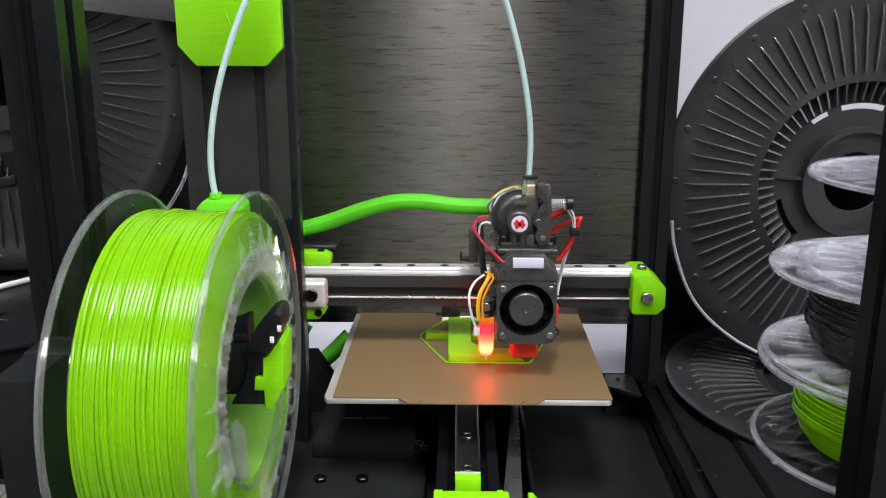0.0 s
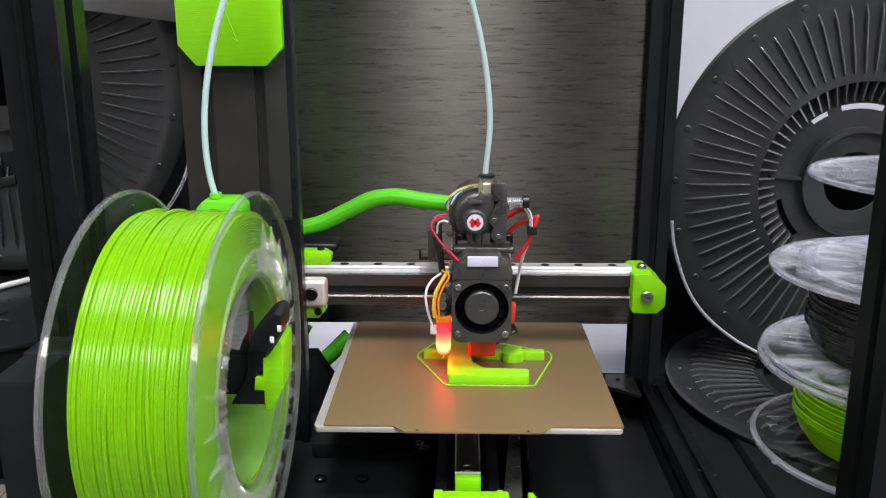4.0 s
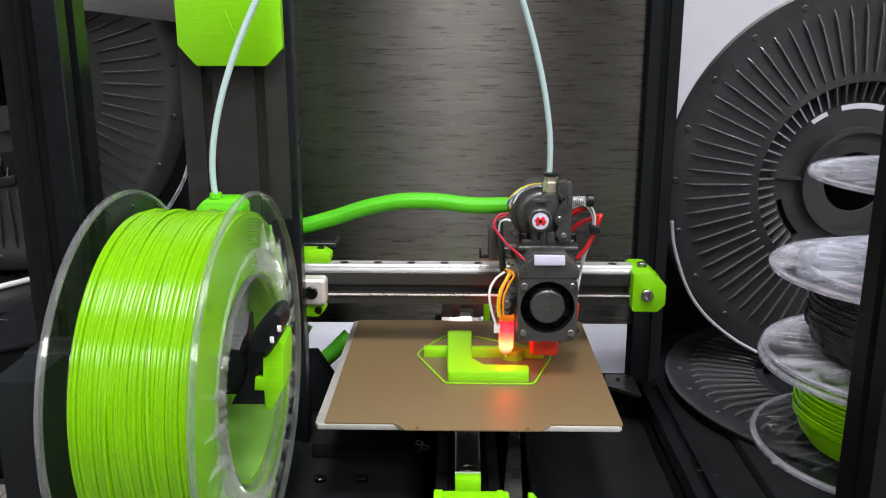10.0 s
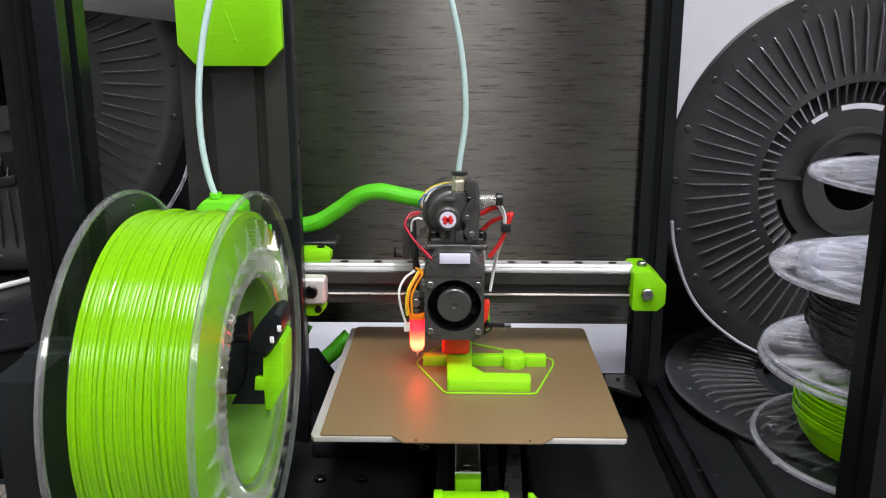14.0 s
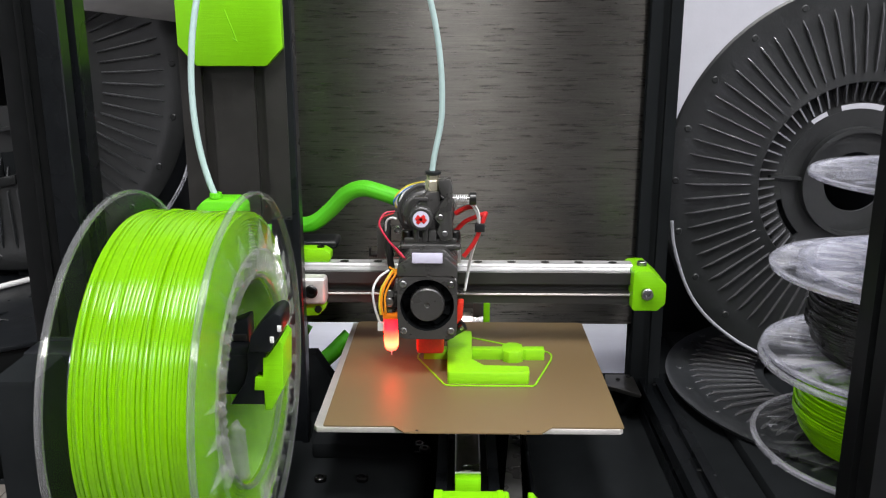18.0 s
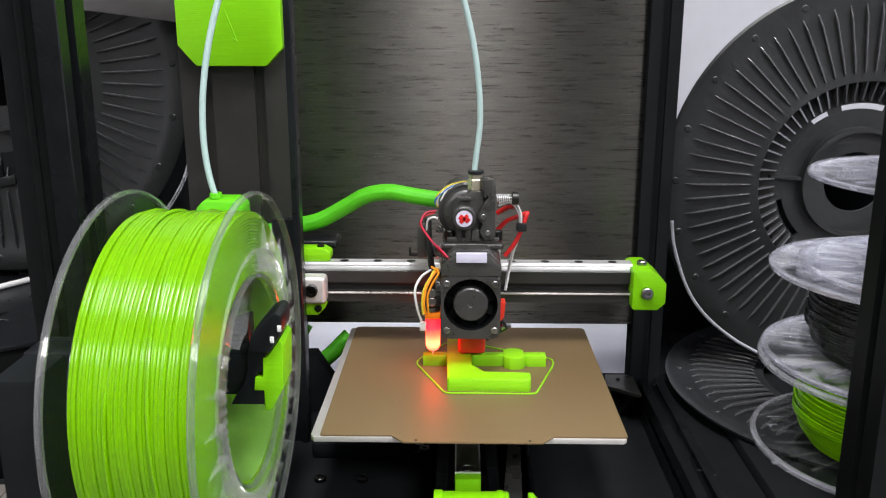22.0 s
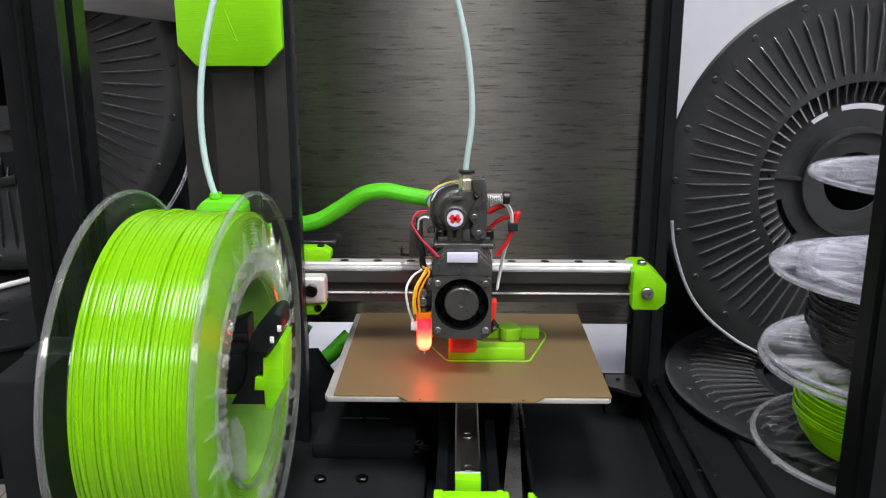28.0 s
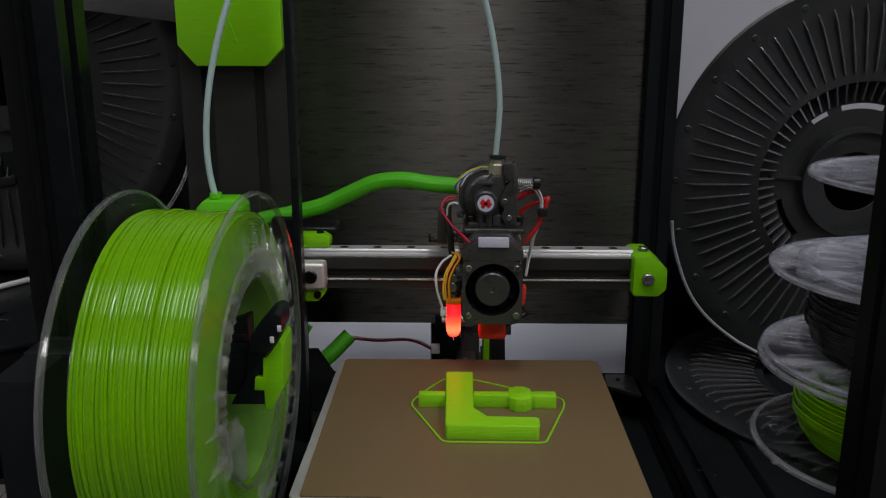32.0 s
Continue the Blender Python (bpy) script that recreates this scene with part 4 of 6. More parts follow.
# ---- the bed and the print ----
def print_bed():
    t = thing("print_bed", "sliding print bed with a bronze textured steel sheet", "print bed", (0.008, 0.55, 0.1))
    bm = B()
    poly = [(-0.0965, -0.0930), (-0.0945, -0.0965), (0.0900, -0.0965), (0.0922, -0.0945), (0.0922, 0.0900), (0.0900, 0.0922), (-0.0925, 0.0922), (-0.0945, 0.0900)]
    prism(bm, poly, "z", -0.0046, -0.0010, 0.0005)
    part("heat_plate", bm, M_BEDPLATE, t, "pale aluminium heated plate")
    bm = B()
    sheet = [(-0.0905, -0.0950), (-0.0897, -0.0960), (-0.0478, -0.0960), (-0.0405, -0.1042), (0.0415, -0.1042), (0.0488, -0.0960), (0.0918, -0.0960), (0.0925, -0.0952), (0.0918, 0.0880),
             (0.0908, 0.0908), (0.0880, 0.0918), (-0.0868, 0.0918), (-0.0893, 0.0908), (-0.0903, 0.0880)]
    prism(bm, sheet, "z", -0.0008, 0.0)
    part("steel_sheet", bm, M_PEI, t, "bronze textured steel sheet with a front tab", smooth=False)
    for x in (-0.0330, 0.0340):
        bm = B()
        cyl(bm, "z", (x, -0.1018, 0), 0.0009, 0.0000, 0.0002, 16)
        part("tab_hole", bm, M_SCREW_BLACK, t)
    bm = B()
    bx(bm, -0.080, 0.080, -0.075, 0.075, -0.014, -0.0105, 0.001)
    part("carrier", bm, M_ALU_BLACK, t)
    for x in (-0.075, 0.075):
        for y in (-0.07, 0.07):
            bm = B()
            cyl(bm, "z", (x, y, 0), 0.004, -0.0106, -0.0046, 14)
            part("spacer", bm, M_PLASTIC_BLACK, t)
    bm = B()
    bx(bm, -0.018, 0.014, -0.03, 0.03, -0.0340, -0.014, 0.001)
    part("rail_carriage", bm, M_STEEL_DARK, t)
    return t


PRINT_BED = print_bed()


def printed_part():
    """The lime print; its height is 9 mm at the end."""
    t = thing("printed_part", "lime green plastic bracket and bolt being printed", "3d print", (0.008, 0.55, 0.1))
    H = 0.009
    bm = B()
    prism(bm, [(-0.0152, -0.0300), (-0.0140, -0.0312), (0.0390, -0.0312), (0.0405, -0.0296), (0.0408, -0.0205), (0.0398, -0.0190), (0.0098, -0.0178), (0.0018, -0.0062), (0.0022, 0.0482),
               (0.0010, 0.0494), (-0.0150, 0.0494), (-0.0162, 0.0480)], "z", 0.0, H, 0.0004)
    body = part("bracket", bm, M_PRINT, t, "lime l shaped bracket")
    bm = B()
    prism(bm, [(-0.0144, -0.0298), (-0.0136, -0.0304), (0.0386, -0.0304), (0.0397, -0.0292), (0.0400, -0.0209), (0.0392, -0.0198), (0.0094, -0.0186), (0.0010, -0.0065), (0.0014, 0.0478),
               (0.0006, 0.0486), (-0.0146, 0.0486), (-0.0154, 0.0476)], "z", H - 0.0006, H + 0.00025)
    part("infill", bm, M_PRINT_TOP, body, "rough lime infill lines")
    bm = B()
    prism(bm, [(-0.0330, 0.0125), (-0.0330, 0.0190), (-0.0160, 0.0190), (-0.0160, 0.0125)], "z", 0.0, H - 0.0004, 0.0004)
    part("bar", bm, M_PRINT, t)
    bm = B()
    prism(bm, [(0.0022, 0.0125), (0.0022, 0.0190), (0.0405, 0.0190), (0.0410, 0.0197), (0.0545, 0.0197), (0.0545, 0.0118), (0.0410, 0.0118), (0.0405, 0.0125)], "z", 0.0, H - 0.0004, 0.0004)
    part("bar", bm, M_PRINT, t)
    bm = B()
    prism(bm, [(0.0245, 0.0090), (0.0245, 0.0225), (0.0285, 0.0262), (0.0345, 0.0262), (0.0388, 0.0225), (0.0388, 0.0090), (0.0345, 0.0062), (0.0285, 0.0062)], "z", 0.0, H, 0.0005)
    part("nut", bm, M_PRINT, t, "lime faceted nut")
    return t


PRINTED = printed_part()


def skirt():
    t = thing("skirt_line", "thin lime outline printed on the sheet", "3d print", (0.008, 0.55, 0.1))
    pts = [(-0.0362, 0.0230), (-0.0373, 0.0190), (-0.0373, 0.0136), (-0.0177, -0.0325), (-0.0160, -0.0345), (-0.0127, -0.0352), (0.0399, -0.0352), (0.0430, -0.0345), (0.0444, -0.0327),
           (0.0589, 0.0105), (0.0605, 0.0190), (0.0600, 0.0240), (0.0575, 0.0273), (0.0280, 0.0420), (0.0040, 0.0550), (0.0, 0.0562), (-0.0150, 0.0562), (-0.0180, 0.0550), (-0.0270, 0.0412), (-0.0350, 0.0260)]
    n = len(pts)
    bm = B()
    inn, outr = [], []
    for i in range(n):
        p, a, b = Vector(pts[i]), Vector(pts[i - 1]), Vector(pts[(i + 1) % n])
        d = (b - a).normalized()
        s = Vector((d.y, -d.x)) * 0.00055
        outr.append(p + s)
        inn.append(p - s)
    v = [[bm.verts.new((q.x, q.y, z)) for q in ring] for ring in (outr, inn) for z in (0.0002, 0.0009)]
    for i in range(n):
        j = (i + 1) % n
        for a, b in ((0, 1), (1, 3), (3, 2)):
            bm.faces.new((v[a][i], v[a][j], v[b][j], v[b][i]))
    part("line", bm, M_PRINT, t)
    return t


SKIRT = skirt()


# ---- the green filament spool and its holder ----
def clear_flange(bm, h, out, R, r):
    """One clear flange: a disc with a rolled rim and a raised hub ring. h: its inner face; out: the way it faces."""
    th = 0.0022
    lathe(bm, [(r, h), (R - 0.003, h), (R - 0.003, h + out * th), (r, h + out * th)], "x", seg=96)


def between_turns(t):
    """How far the spool has turned, in degrees, while it runs evenly."""
    return 60.0 * t


def filament_spool():
    t = thing("filament_spool", "clear plastic spool wound full of lime green filament", "filament spool", (-0.1406, 0.4259, 0.1542))
    rnd = random.Random(5)
    W, X0 = 0.0560, -0.0258
    # wound strands, which wander together in groups
    bm = B()
    n_ring, seg, ms = 29, 120, 8
    grp = [(rnd.uniform(0, 6.28), rnd.uniform(0.0004, 0.0011), rnd.choice((1, 1, 2, 3))) for _ in range(8)]
    for i in range(n_ring):
        x0 = X0 + 0.0006 + (W - 0.0012) * (i + 0.5) / n_ring + rnd.uniform(-0.00045, 0.00045)
        R0 = 0.0884 + rnd.uniform(-0.0003, 0.0003)
        g = i / n_ring * 7
        (pa, aa, ka), (pb, ab, kb) = grp[int(g)], grp[int(g) + 1]
        f = g - int(g)
        edge = min(1.0, min(i, n_ring - 1 - i) / 3)
        ph2, amp2 = rnd.uniform(0, 6.28), rnd.uniform(0.0001, 0.0005)
        rr = 0.00118
        rings = []
        for k in range(seg):
            a = 2 * math.pi * k / seg
            x = x0 + edge * ((1 - f) * aa * math.sin(ka * a + pa) + f * ab * math.sin(kb * a + pb))
            R = R0 + amp2 * math.sin(2 * a + ph2)
            rings.append([bm.verts.new((x + rr * math.cos(b), (R + 0.75 * rr * math.sin(b)) * math.cos(a), (R + 0.75 * rr * math.sin(b)) * math.sin(a))) for b in [2 * math.pi * j / ms for j in range(ms)]])
        for k in range(seg):
            p, q = rings[k], rings[(k + 1) % seg]
            for j in range(ms):
                bm.faces.new((p[j], p[(j + 1) % ms], q[(j + 1) % ms], q[j]))
    # a few strands that cross the others
    for i in range(7):
        x0 = rnd.uniform(X0 + 0.002, X0 + W - 0.010)
        x1 = x0 + rnd.uniform(0.002, 0.007) * rnd.choice((-1, 1))
        x1 = max(X0 + 0.002, x1)
        a0 = rnd.uniform(0, 6.28)
        ln = rnd.uniform(1.4, 3.0)
        sweep(bm, [(x0 + (x1 - x0) * k / 48, (0.0874 + 0.0018 * min(1.0, 3 * math.sin(math.pi * k / 48))) * math.cos(a0 + ln * k / 48), (0.0874 + 0.0018 * min(1.0, 3 * math.sin(math.pi * k / 48))) * math.sin(a0 + ln * k / 48)) for k in range(49)], 0.00100, 8)
    # body of the winding, with the rings of strands on its two sides
    prof = [(0.0545, X0), (0.0545, X0 + W)]
    for k in range(19):
        r = 0.0560 + 0.00165 * k
        prof += [(r - 0.0007, X0 + W), (r, X0 + W + 0.0005), (r + 0.0007, X0 + W)]
    prof += [(0.0883, X0 + W - 0.0005), (0.0883, X0 + 0.0005)]
    for k in range(18, -1, -1):
        r = 0.0560 + 0.00165 * k
        prof += [(r + 0.0007, X0), (r, X0 - 0.0005), (r - 0.0007, X0)]
    lathe(bm, prof, "x", seg=96)
    tagged(part("wound_filament", bm, M_FILAMENT, t, "lime green wound filament strands"), kind="stuff")
    for out in (1, -1):
        bm = B()
        clear_flange(bm, out * 0.0315, out, 0.1, 0.054)
        fl = part("flange", bm, M_CLEAR, t, "clear plastic flange")
        bm = B()
        h = out * 0.0315
        lathe(bm, [(0.0978, h - out * 0.0003), (0.0995, h - out * 0.0003), (0.1000, h + out * 0.0006), (0.0997, h + out * 0.0028), (0.0988, h + out * 0.0032), (0.0978, h + out * 0.0026)], "x", seg=110)
        part("rim", bm, M_CLEAR_RIM, fl, "thick clear rolled rim")
        # moulded hub: ring, fine radial ridges with one plain stretch, long pointed ribs
        h2 = h + out * 0.0023
        gap0 = math.pi - radians(between_turns(17.1))
        kinds = {}

        def ridge(kind, k, n, q):
            a = 2 * math.pi * k / n
            if abs((a - gap0 + math.pi) % (2 * math.pi) - math.pi) < 0.50:
                return
            if kind not in kinds:
                bm = B()
                base = [bm.verts.new((h2, r, w)) for r, w, _ in q]
                top = [bm.verts.new((h2 + out * z, r, w * 0.55)) for r, w, z in q]
                bm.faces.new(top)
                for i in range(len(q)):
                    bm.faces.new((base[i], base[(i + 1) % len(q)], top[(i + 1) % len(q)], top[i]))
                ob = part(kind, bm, M_CLEAR_TOOTH, fl, smooth=False)
                kinds[kind] = ob.data
            else:
                ob = new(kind, kinds[kind])
                ob.parent = fl
            ob.rotation_euler = (a, 0, 0)

        for k in range(78 if out > 0 else 0):
            ridge("hub_ridge", k, 78, [(0.0574, -0.0006, 0.0014), (0.0600, -0.0007, 0.0030), (0.0694, -0.0009, 0.0028), (0.0694, 0.0009, 0.0028), (0.0600, 0.0007, 0.0030), (0.0574, 0.0006, 0.0014)])
        for k in range(28 if out > 0 else 0):
            ridge("pointed_rib", k, 28, [(0.0690, -0.0034, 0.0046), (0.0722, -0.0012, 0.0036), (0.0850, 0.0, 0.0005), (0.0722, 0.0012, 0.0036), (0.0690, 0.0034, 0.0046)])
        bm = B()
        lathe(bm, [(0.0545, h), (0.0566, h), (0.0566, h + out * 0.0026), (0.0558, h + out * 0.0030), (0.0545, h + out * 0.0026)], "x", seg=80)
        part("hub_ring", bm, M_CLEAR_RIM, fl)
        bm = B()
        lathe(bm, [(0.0690, h2), (0.0700, h2), (0.0700, h2 + out * 0.0016), (0.0690, h2 + out * 0.0016)], "x", seg=80)
        part("hub_ring", bm, M_CLEAR_TOOTH, fl)
        # hazy window in the bore beside the plain stretch
        bm = B()
        g = h - out * 0.0035
        arc = [gap0 - 0.75 + 0.1 * k for k in range(13)]
        outer = [(0.0522 * math.cos(a), 0.0522 * math.sin(a)) for a in arc]
        inner = [(0.026 * math.cos(a), 0.026 * math.sin(a)) for a in arc[3:-3]]
        prism(bm, outer + inner[::-1], "x", min(g, g + out * 0.0014), max(g, g + out * 0.0014))
        if out > 0:
            part("hub_window", bm, M_CLEAR_WEB, fl, "hazy clear window in the bore")
        else:
            bm.free()
        for k in range(6):
            a = 2 * math.pi * k / 6 + 0.3
            for da in (0.0, 0.10):
                bm = B()
                cyl(bm, "x", (0, 0.0925 * math.cos(a + da), 0.0925 * math.sin(a + da)), 0.0016, min(h, h + out * 0.0040), max(h, h + out * 0.0040), 10)
                part("rim_peg", bm, M_CLEAR, fl)
    bm = B()
    lathe(bm, [(0.0515, -0.0315), (0.0528, -0.0315), (0.0528, 0.0315), (0.0515, 0.0315)], "x", seg=72)
    part("core", bm, M_CLEAR_HUB, t, "clear plastic core")
    for k in range(3):
        a = 2 * math.pi * k / 3 + 0.9
        bm = B()
        bx(bm, -0.0300, -0.0220, 0.026, 0.0512, -0.0009, 0.0009, 0.0003)
        part("spoke", bm, M_CLEAR_HUB, t).rotation_euler = (a, 0, 0)
    bm = B()
    lathe(bm, [(0.0245, -0.0300), (0.0260, -0.0300), (0.0260, -0.0200), (0.0245, -0.0200)], "x", seg=64)
    part("bore_ring", bm, M_CLEAR_TOOTH, t)
    return t


SPOOL = filament_spool()


def spool_holder():
    t = thing("spool_holder", "black and lime printed spool holder arm through the spool", "spool holder", (-0.13, 0.45, 0.10))
    O = (-0.13, 0.45, 0.10)
    bm = B()
    bx(bm, -0.235, -0.212, 0.395, 0.460, 0.0, 0.165, 0.003)
    part("stand", bm, M_BOX_BLACK, t, "black spool holder upright", at=O)
    bm = B()
    bx(bm, -0.235, -0.112, 0.430, 0.450, 0.142, 0.166, 0.002)
    part("arm", bm, M_GLOSS_BLACK, t, "black holder arm", at=O)
    # end pieces, which stand out of the spool's bore
    bm = B()
    prism(bm, [(-0.1102, 0.1709), (-0.1085, 0.1797), (-0.0997, 0.1903), (-0.0952, 0.1928), (-0.0918, 0.1913), (-0.0919, 0.1820), (-0.0987, 0.1709)], "y", 0.420, 0.444, 0.0012)
    cap = part("cap", bm, M_GLOSS_BLACK, t, "black rounded end cap", at=O)
    for x, z in ((-0.0970, 0.1784), (-0.0929, 0.1846)):
        bm = B()
        bx(bm, x - 0.0011, x + 0.0011, 0.4190, 0.4200, z - 0.0018, z + 0.0018, 0.0004)
        part("clip_dot", bm, M_WHITE, cap, at=O)
    bm = B()
    prism(bm, [(-0.1116, 0.1705), (-0.1020, 0.1705), (-0.1026, 0.1577), (-0.1071, 0.1577), (-0.1075, 0.1496), (-0.1024, 0.1496), (-0.1029, 0.1391), (-0.1224, 0.1391), (-0.1144, 0.1512), (-0.1122, 0.1577)], "y", 0.425, 0.446, 0.0008)
    part("jaw", bm, M_GLOSS_BLACK, t, "black holder jaw", at=O)
    bm = B()
    prism(bm, [(-0.1032, 0.1666), (-0.1010, 0.1670), (-0.0942, 0.1766), (-0.0922, 0.1741), (-0.0934, 0.1491), (-0.1001, 0.1368), (-0.1038, 0.1368), (-0.1035, 0.1481), (-0.1088, 0.1481), (-0.1080, 0.1556), (-0.1038, 0.1556)], "y", 0.4235, 0.448, 0.0004)
    part("side_plate", bm, M_LIME, t, "lime printed side plate", at=O)
    bm = B()
    prism(bm, [(-0.1290, 0.1400), (-0.1222, 0.1400), (-0.1222, 0.1268), (-0.1290, 0.1268)], "y", 0.450, 0.462, 0.0006)
    part("inner_plate", bm, M_LIME, t, "lime printed inner plate", at=O)
    bm = B()
    prism(bm, [(-0.1280, 0.1755), (-0.1165, 0.1800), (-0.1165, 0.1403), (-0.1300, 0.1403)], "y", 0.449, 0.463, 0.0012)
    jaw = part("inner_jaw", bm, M_GLOSS_BLACK, t, at=O)
    bm = B()
    bx(bm, -0.1272, -0.1175, 0.4480, 0.4492, 0.1668, 0.1706, 0.0003)
    part("inner_band", bm, M_BEAM_GREY, jaw, at=O)


spool_holder()


def feed_block():
    t = thing("filament_guide", "lime printed filament guide block behind the spool", "filament guide", (-0.1466, 0.52, 0.20))
    O = (-0.1466, 0.52, 0.20)
    bm = B()
    prism(bm, [(-0.1590, 0.2050), (-0.1605, 0.2190), (-0.1605, 0.2280), (-0.1560, 0.2325), (-0.1370, 0.2325), (-0.1325, 0.2280), (-0.1325, 0.2190), (-0.1345, 0.2050)], "y", 0.512, 0.534, 0.0012)
    part("block", bm, M_GREEN, t, at=O)
    bm = B()
    lathe(bm, [(0.0024, 0.2330), (0.0040, 0.2330), (0.0036, 0.2362), (0.0024, 0.2362)], "z", (-0.1500, 0.520, 0), 20)
    part("collar", bm, M_GREEN, t, at=O)
    bm = B()
    bx(bm, -0.152, -0.140, 0.516, 0.536, 0.018, 0.2052, 0.001)
    part("stem", bm, M_ALU_BLACK, t, "black stem", at=O)


feed_block()


# ---- spools and posts round the printer ----
def big_spool(name, label, R, m, r_in=0.550, depth=0.070, turn=0.0, phase=0.0, n=72, loose=False, rw=0.0008, rib_mat=None, mat=M_SPOOL_BLACK):
    """A large black spool that faces -y; the origin is the middle of its front face."""
    t = thing(name, label, "spool", group="large black spools")
    ri = R * 0.510
    bm = B()
    lathe(bm, [(ri, 0.0008), (ri * 1.008, 0.0), (R * 0.890, 0.0), (R * 0.900, -0.0008), (R * 0.988, -0.0010), (R, 0.0004), (R * 0.992, 0.0034), (ri, 0.0034)], "y", seg=128)
    fl = part("front_flange", bm, mat, t, "black ribbed front flange")
    me = None
    for k in range(n):
        a = 2 * math.pi * k / n + phase
        if me is None:
            bm = B()
            r0, r1 = R * r_in, R * 0.888
            prism(bm, [(r0, 0.0004), (r0 + 0.002, -0.0022), (r0 + 0.010, -0.0032), (r1 - 0.010, -0.0032), (r1, 0.0004)], "z", -rw, rw, rw * 0.85)
            bmesh.ops.rotate(bm, verts=bm.verts, matrix=Matrix.Rotation(0, 3, "Y"))
            # rib_mat: paler than mat, so the ribs carry their highlights as colour
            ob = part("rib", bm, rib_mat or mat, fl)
            me = ob.data
        else:
            ob = new("rib", me)
            ob.parent = fl
        ob.rotation_euler = (0, -a, 0)
    for k in range(22):
        a = 2 * math.pi * (k + 0.3) / 22 + turn
        bm = B()
        lathe(bm, [(0, -0.0016), (0.0022, -0.0016), (0.0034, -0.0006), (0.0034, 0.001), (0, 0.001)], "y", (R * 0.93 * math.cos(a), 0, R * 0.93 * math.sin(a)), 14, False)
        part("rivet", bm, mat, fl)
    if loose:
        t.matrix_basis = m
        return t
    # barrel with short fins, and the rear flange with its slots
    bm = B()
    lathe(bm, [(ri, 0.001), (ri + 0.002, 0.001), (ri + 0.002, depth), (ri, depth)], "y", seg=96)
    part("barrel", bm, mat, t)
    fin = None
    for k in range(64):
        if fin is None:
            bm = B()
            prism(bm, [(ri + 0.0005, 0.0004), (ri + 0.0005, 0.0130), (ri - 0.0180, 0.0130), (ri - 0.0160, 0.0085)], "z", -0.0007, 0.0007)
            ob = part("inner_fin", bm, rib_mat or mat, t)
            fin = ob.data
        else:
            ob = new("inner_fin", fin)
            ob.parent = t
        ob.rotation_euler = (0, -2 * math.pi * (k + 0.5) / 64, 0)
    bm = B()
    lathe(bm, [(R * 0.465, depth), (R * 0.865, depth), (R * 0.88, depth + 0.002), (R * 0.865, depth + 0.006), (R * 0.465, depth + 0.006)], "y", seg=96)
    part("rear_flange", bm, mat, t, "black slotted rear flange")
    bm = B()
    # web across the bore, cut by arc-shaped slots
    w0, w1 = 0.013, 0.0155
    lathe(bm, [(0.026, w0), (R * 0.372, w0), (R * 0.372, w1), (0.026, w1)], "y", seg=72)
    lathe(bm, [(R * 0.400, w0), (ri + 0.001, w0), (ri + 0.001, w1), (R * 0.400, w1)], "y", seg=72)
    for k in range(3):
        for a0, a1 in ((106, 116), (129, 194)):
            arc = [radians(a0 + (a1 - a0) * i / 8 + 120 * k) for i in range(9)]
            prism(bm, [(R * 0.370 * math.cos(a), R * 0.370 * math.sin(a)) for a in arc] + [(R * 0.402 * math.cos(a), R * 0.402 * math.sin(a)) for a in arc[::-1]], "y", w0 + 0.0002, w1 - 0.0002)
    part("web", bm, M_SPOOL_DARK, t, "black slotted web in the bore")
    bm = B()
    lathe(bm, [(0.0440, 0.004), (0.0475, 0.004), (0.0480, 0.005), (0.0480, w0), (0.0440, w0)], "y", seg=64)
    for k in range(3):
        a = 2 * math.pi * k / 3 + 3.07
        prism(bm, [(0.047 * math.cos(a - 0.03), 0.047 * math.sin(a - 0.03)), ((ri - 0.012) * math.cos(a - 0.010), (ri - 0.012) * math.sin(a - 0.010)), ((ri - 0.012) * math.cos(a + 0.010), (ri - 0.012) * math.sin(a + 0.010)), (0.047 * math.cos(a + 0.03), 0.047 * math.sin(a + 0.03))], "y", 0.007, w0 + 0.0002)
    part("hub", bm, M_SPOOL_DARK, t, "black hub with spokes")
    t.matrix_basis = m
    return t


# Each reel's ribs are paler than its flange, for the light they catch.
big_spool("filament_reel", "large black ribbed empty reel leaning at the wall", 0.1695, pose(0.342, 0.733, 0.203, 0, 0, 0), turn=0.18, rib_mat=M_RIB_GLINT, mat=M_SPOOL_DARK)
big_spool("filament_reel", "large black ribbed reel standing on a dark box", 0.176, pose(-0.413, 0.762, 0.290, 0, 0, 0), r_in=0.566, turn=-0.01, phase=radians(2.5), rib_mat=M_SPOOL_BLACK, mat=M_SPOOL_DARK)
big_spool("reel_flange", "loose black ribbed reel flange lying flat", 0.1766, pose(0.3633, 0.7102, 0.0303, -90, 0, 0), loose=True, rw=0.0020, rib_mat=M_RIB_GLINT)


def reel_strand():
    t = thing("loose_strand", "pale loose filament strand hanging beside a reel", "filament")
    bm = B()
    sweep(bm, smooth_path([(0.1823, 0.727, 0.172), (0.1863, 0.727, 0.1476), (0.1996, 0.727, 0.1119), (0.2183, 0.727, 0.0858), (0.2439, 0.727, 0.0648), (0.2661, 0.727, 0.0521)], 40), 0.0014, 8)
    part("strand", bm, M_STRAND, t)
    t = thing("loose_strand", "pale loose filament strand hanging beside a reel", "filament")
    bm = B()
    sweep(bm, smooth_path([(-0.232, 0.74, 0.235), (-0.238, 0.74, 0.210), (-0.252, 0.74, 0.185), (-0.268, 0.74, 0.165)], 30), 0.0017, 8)
    part("strand", bm, M_CLEAR_SHEEN, t)


reel_strand()


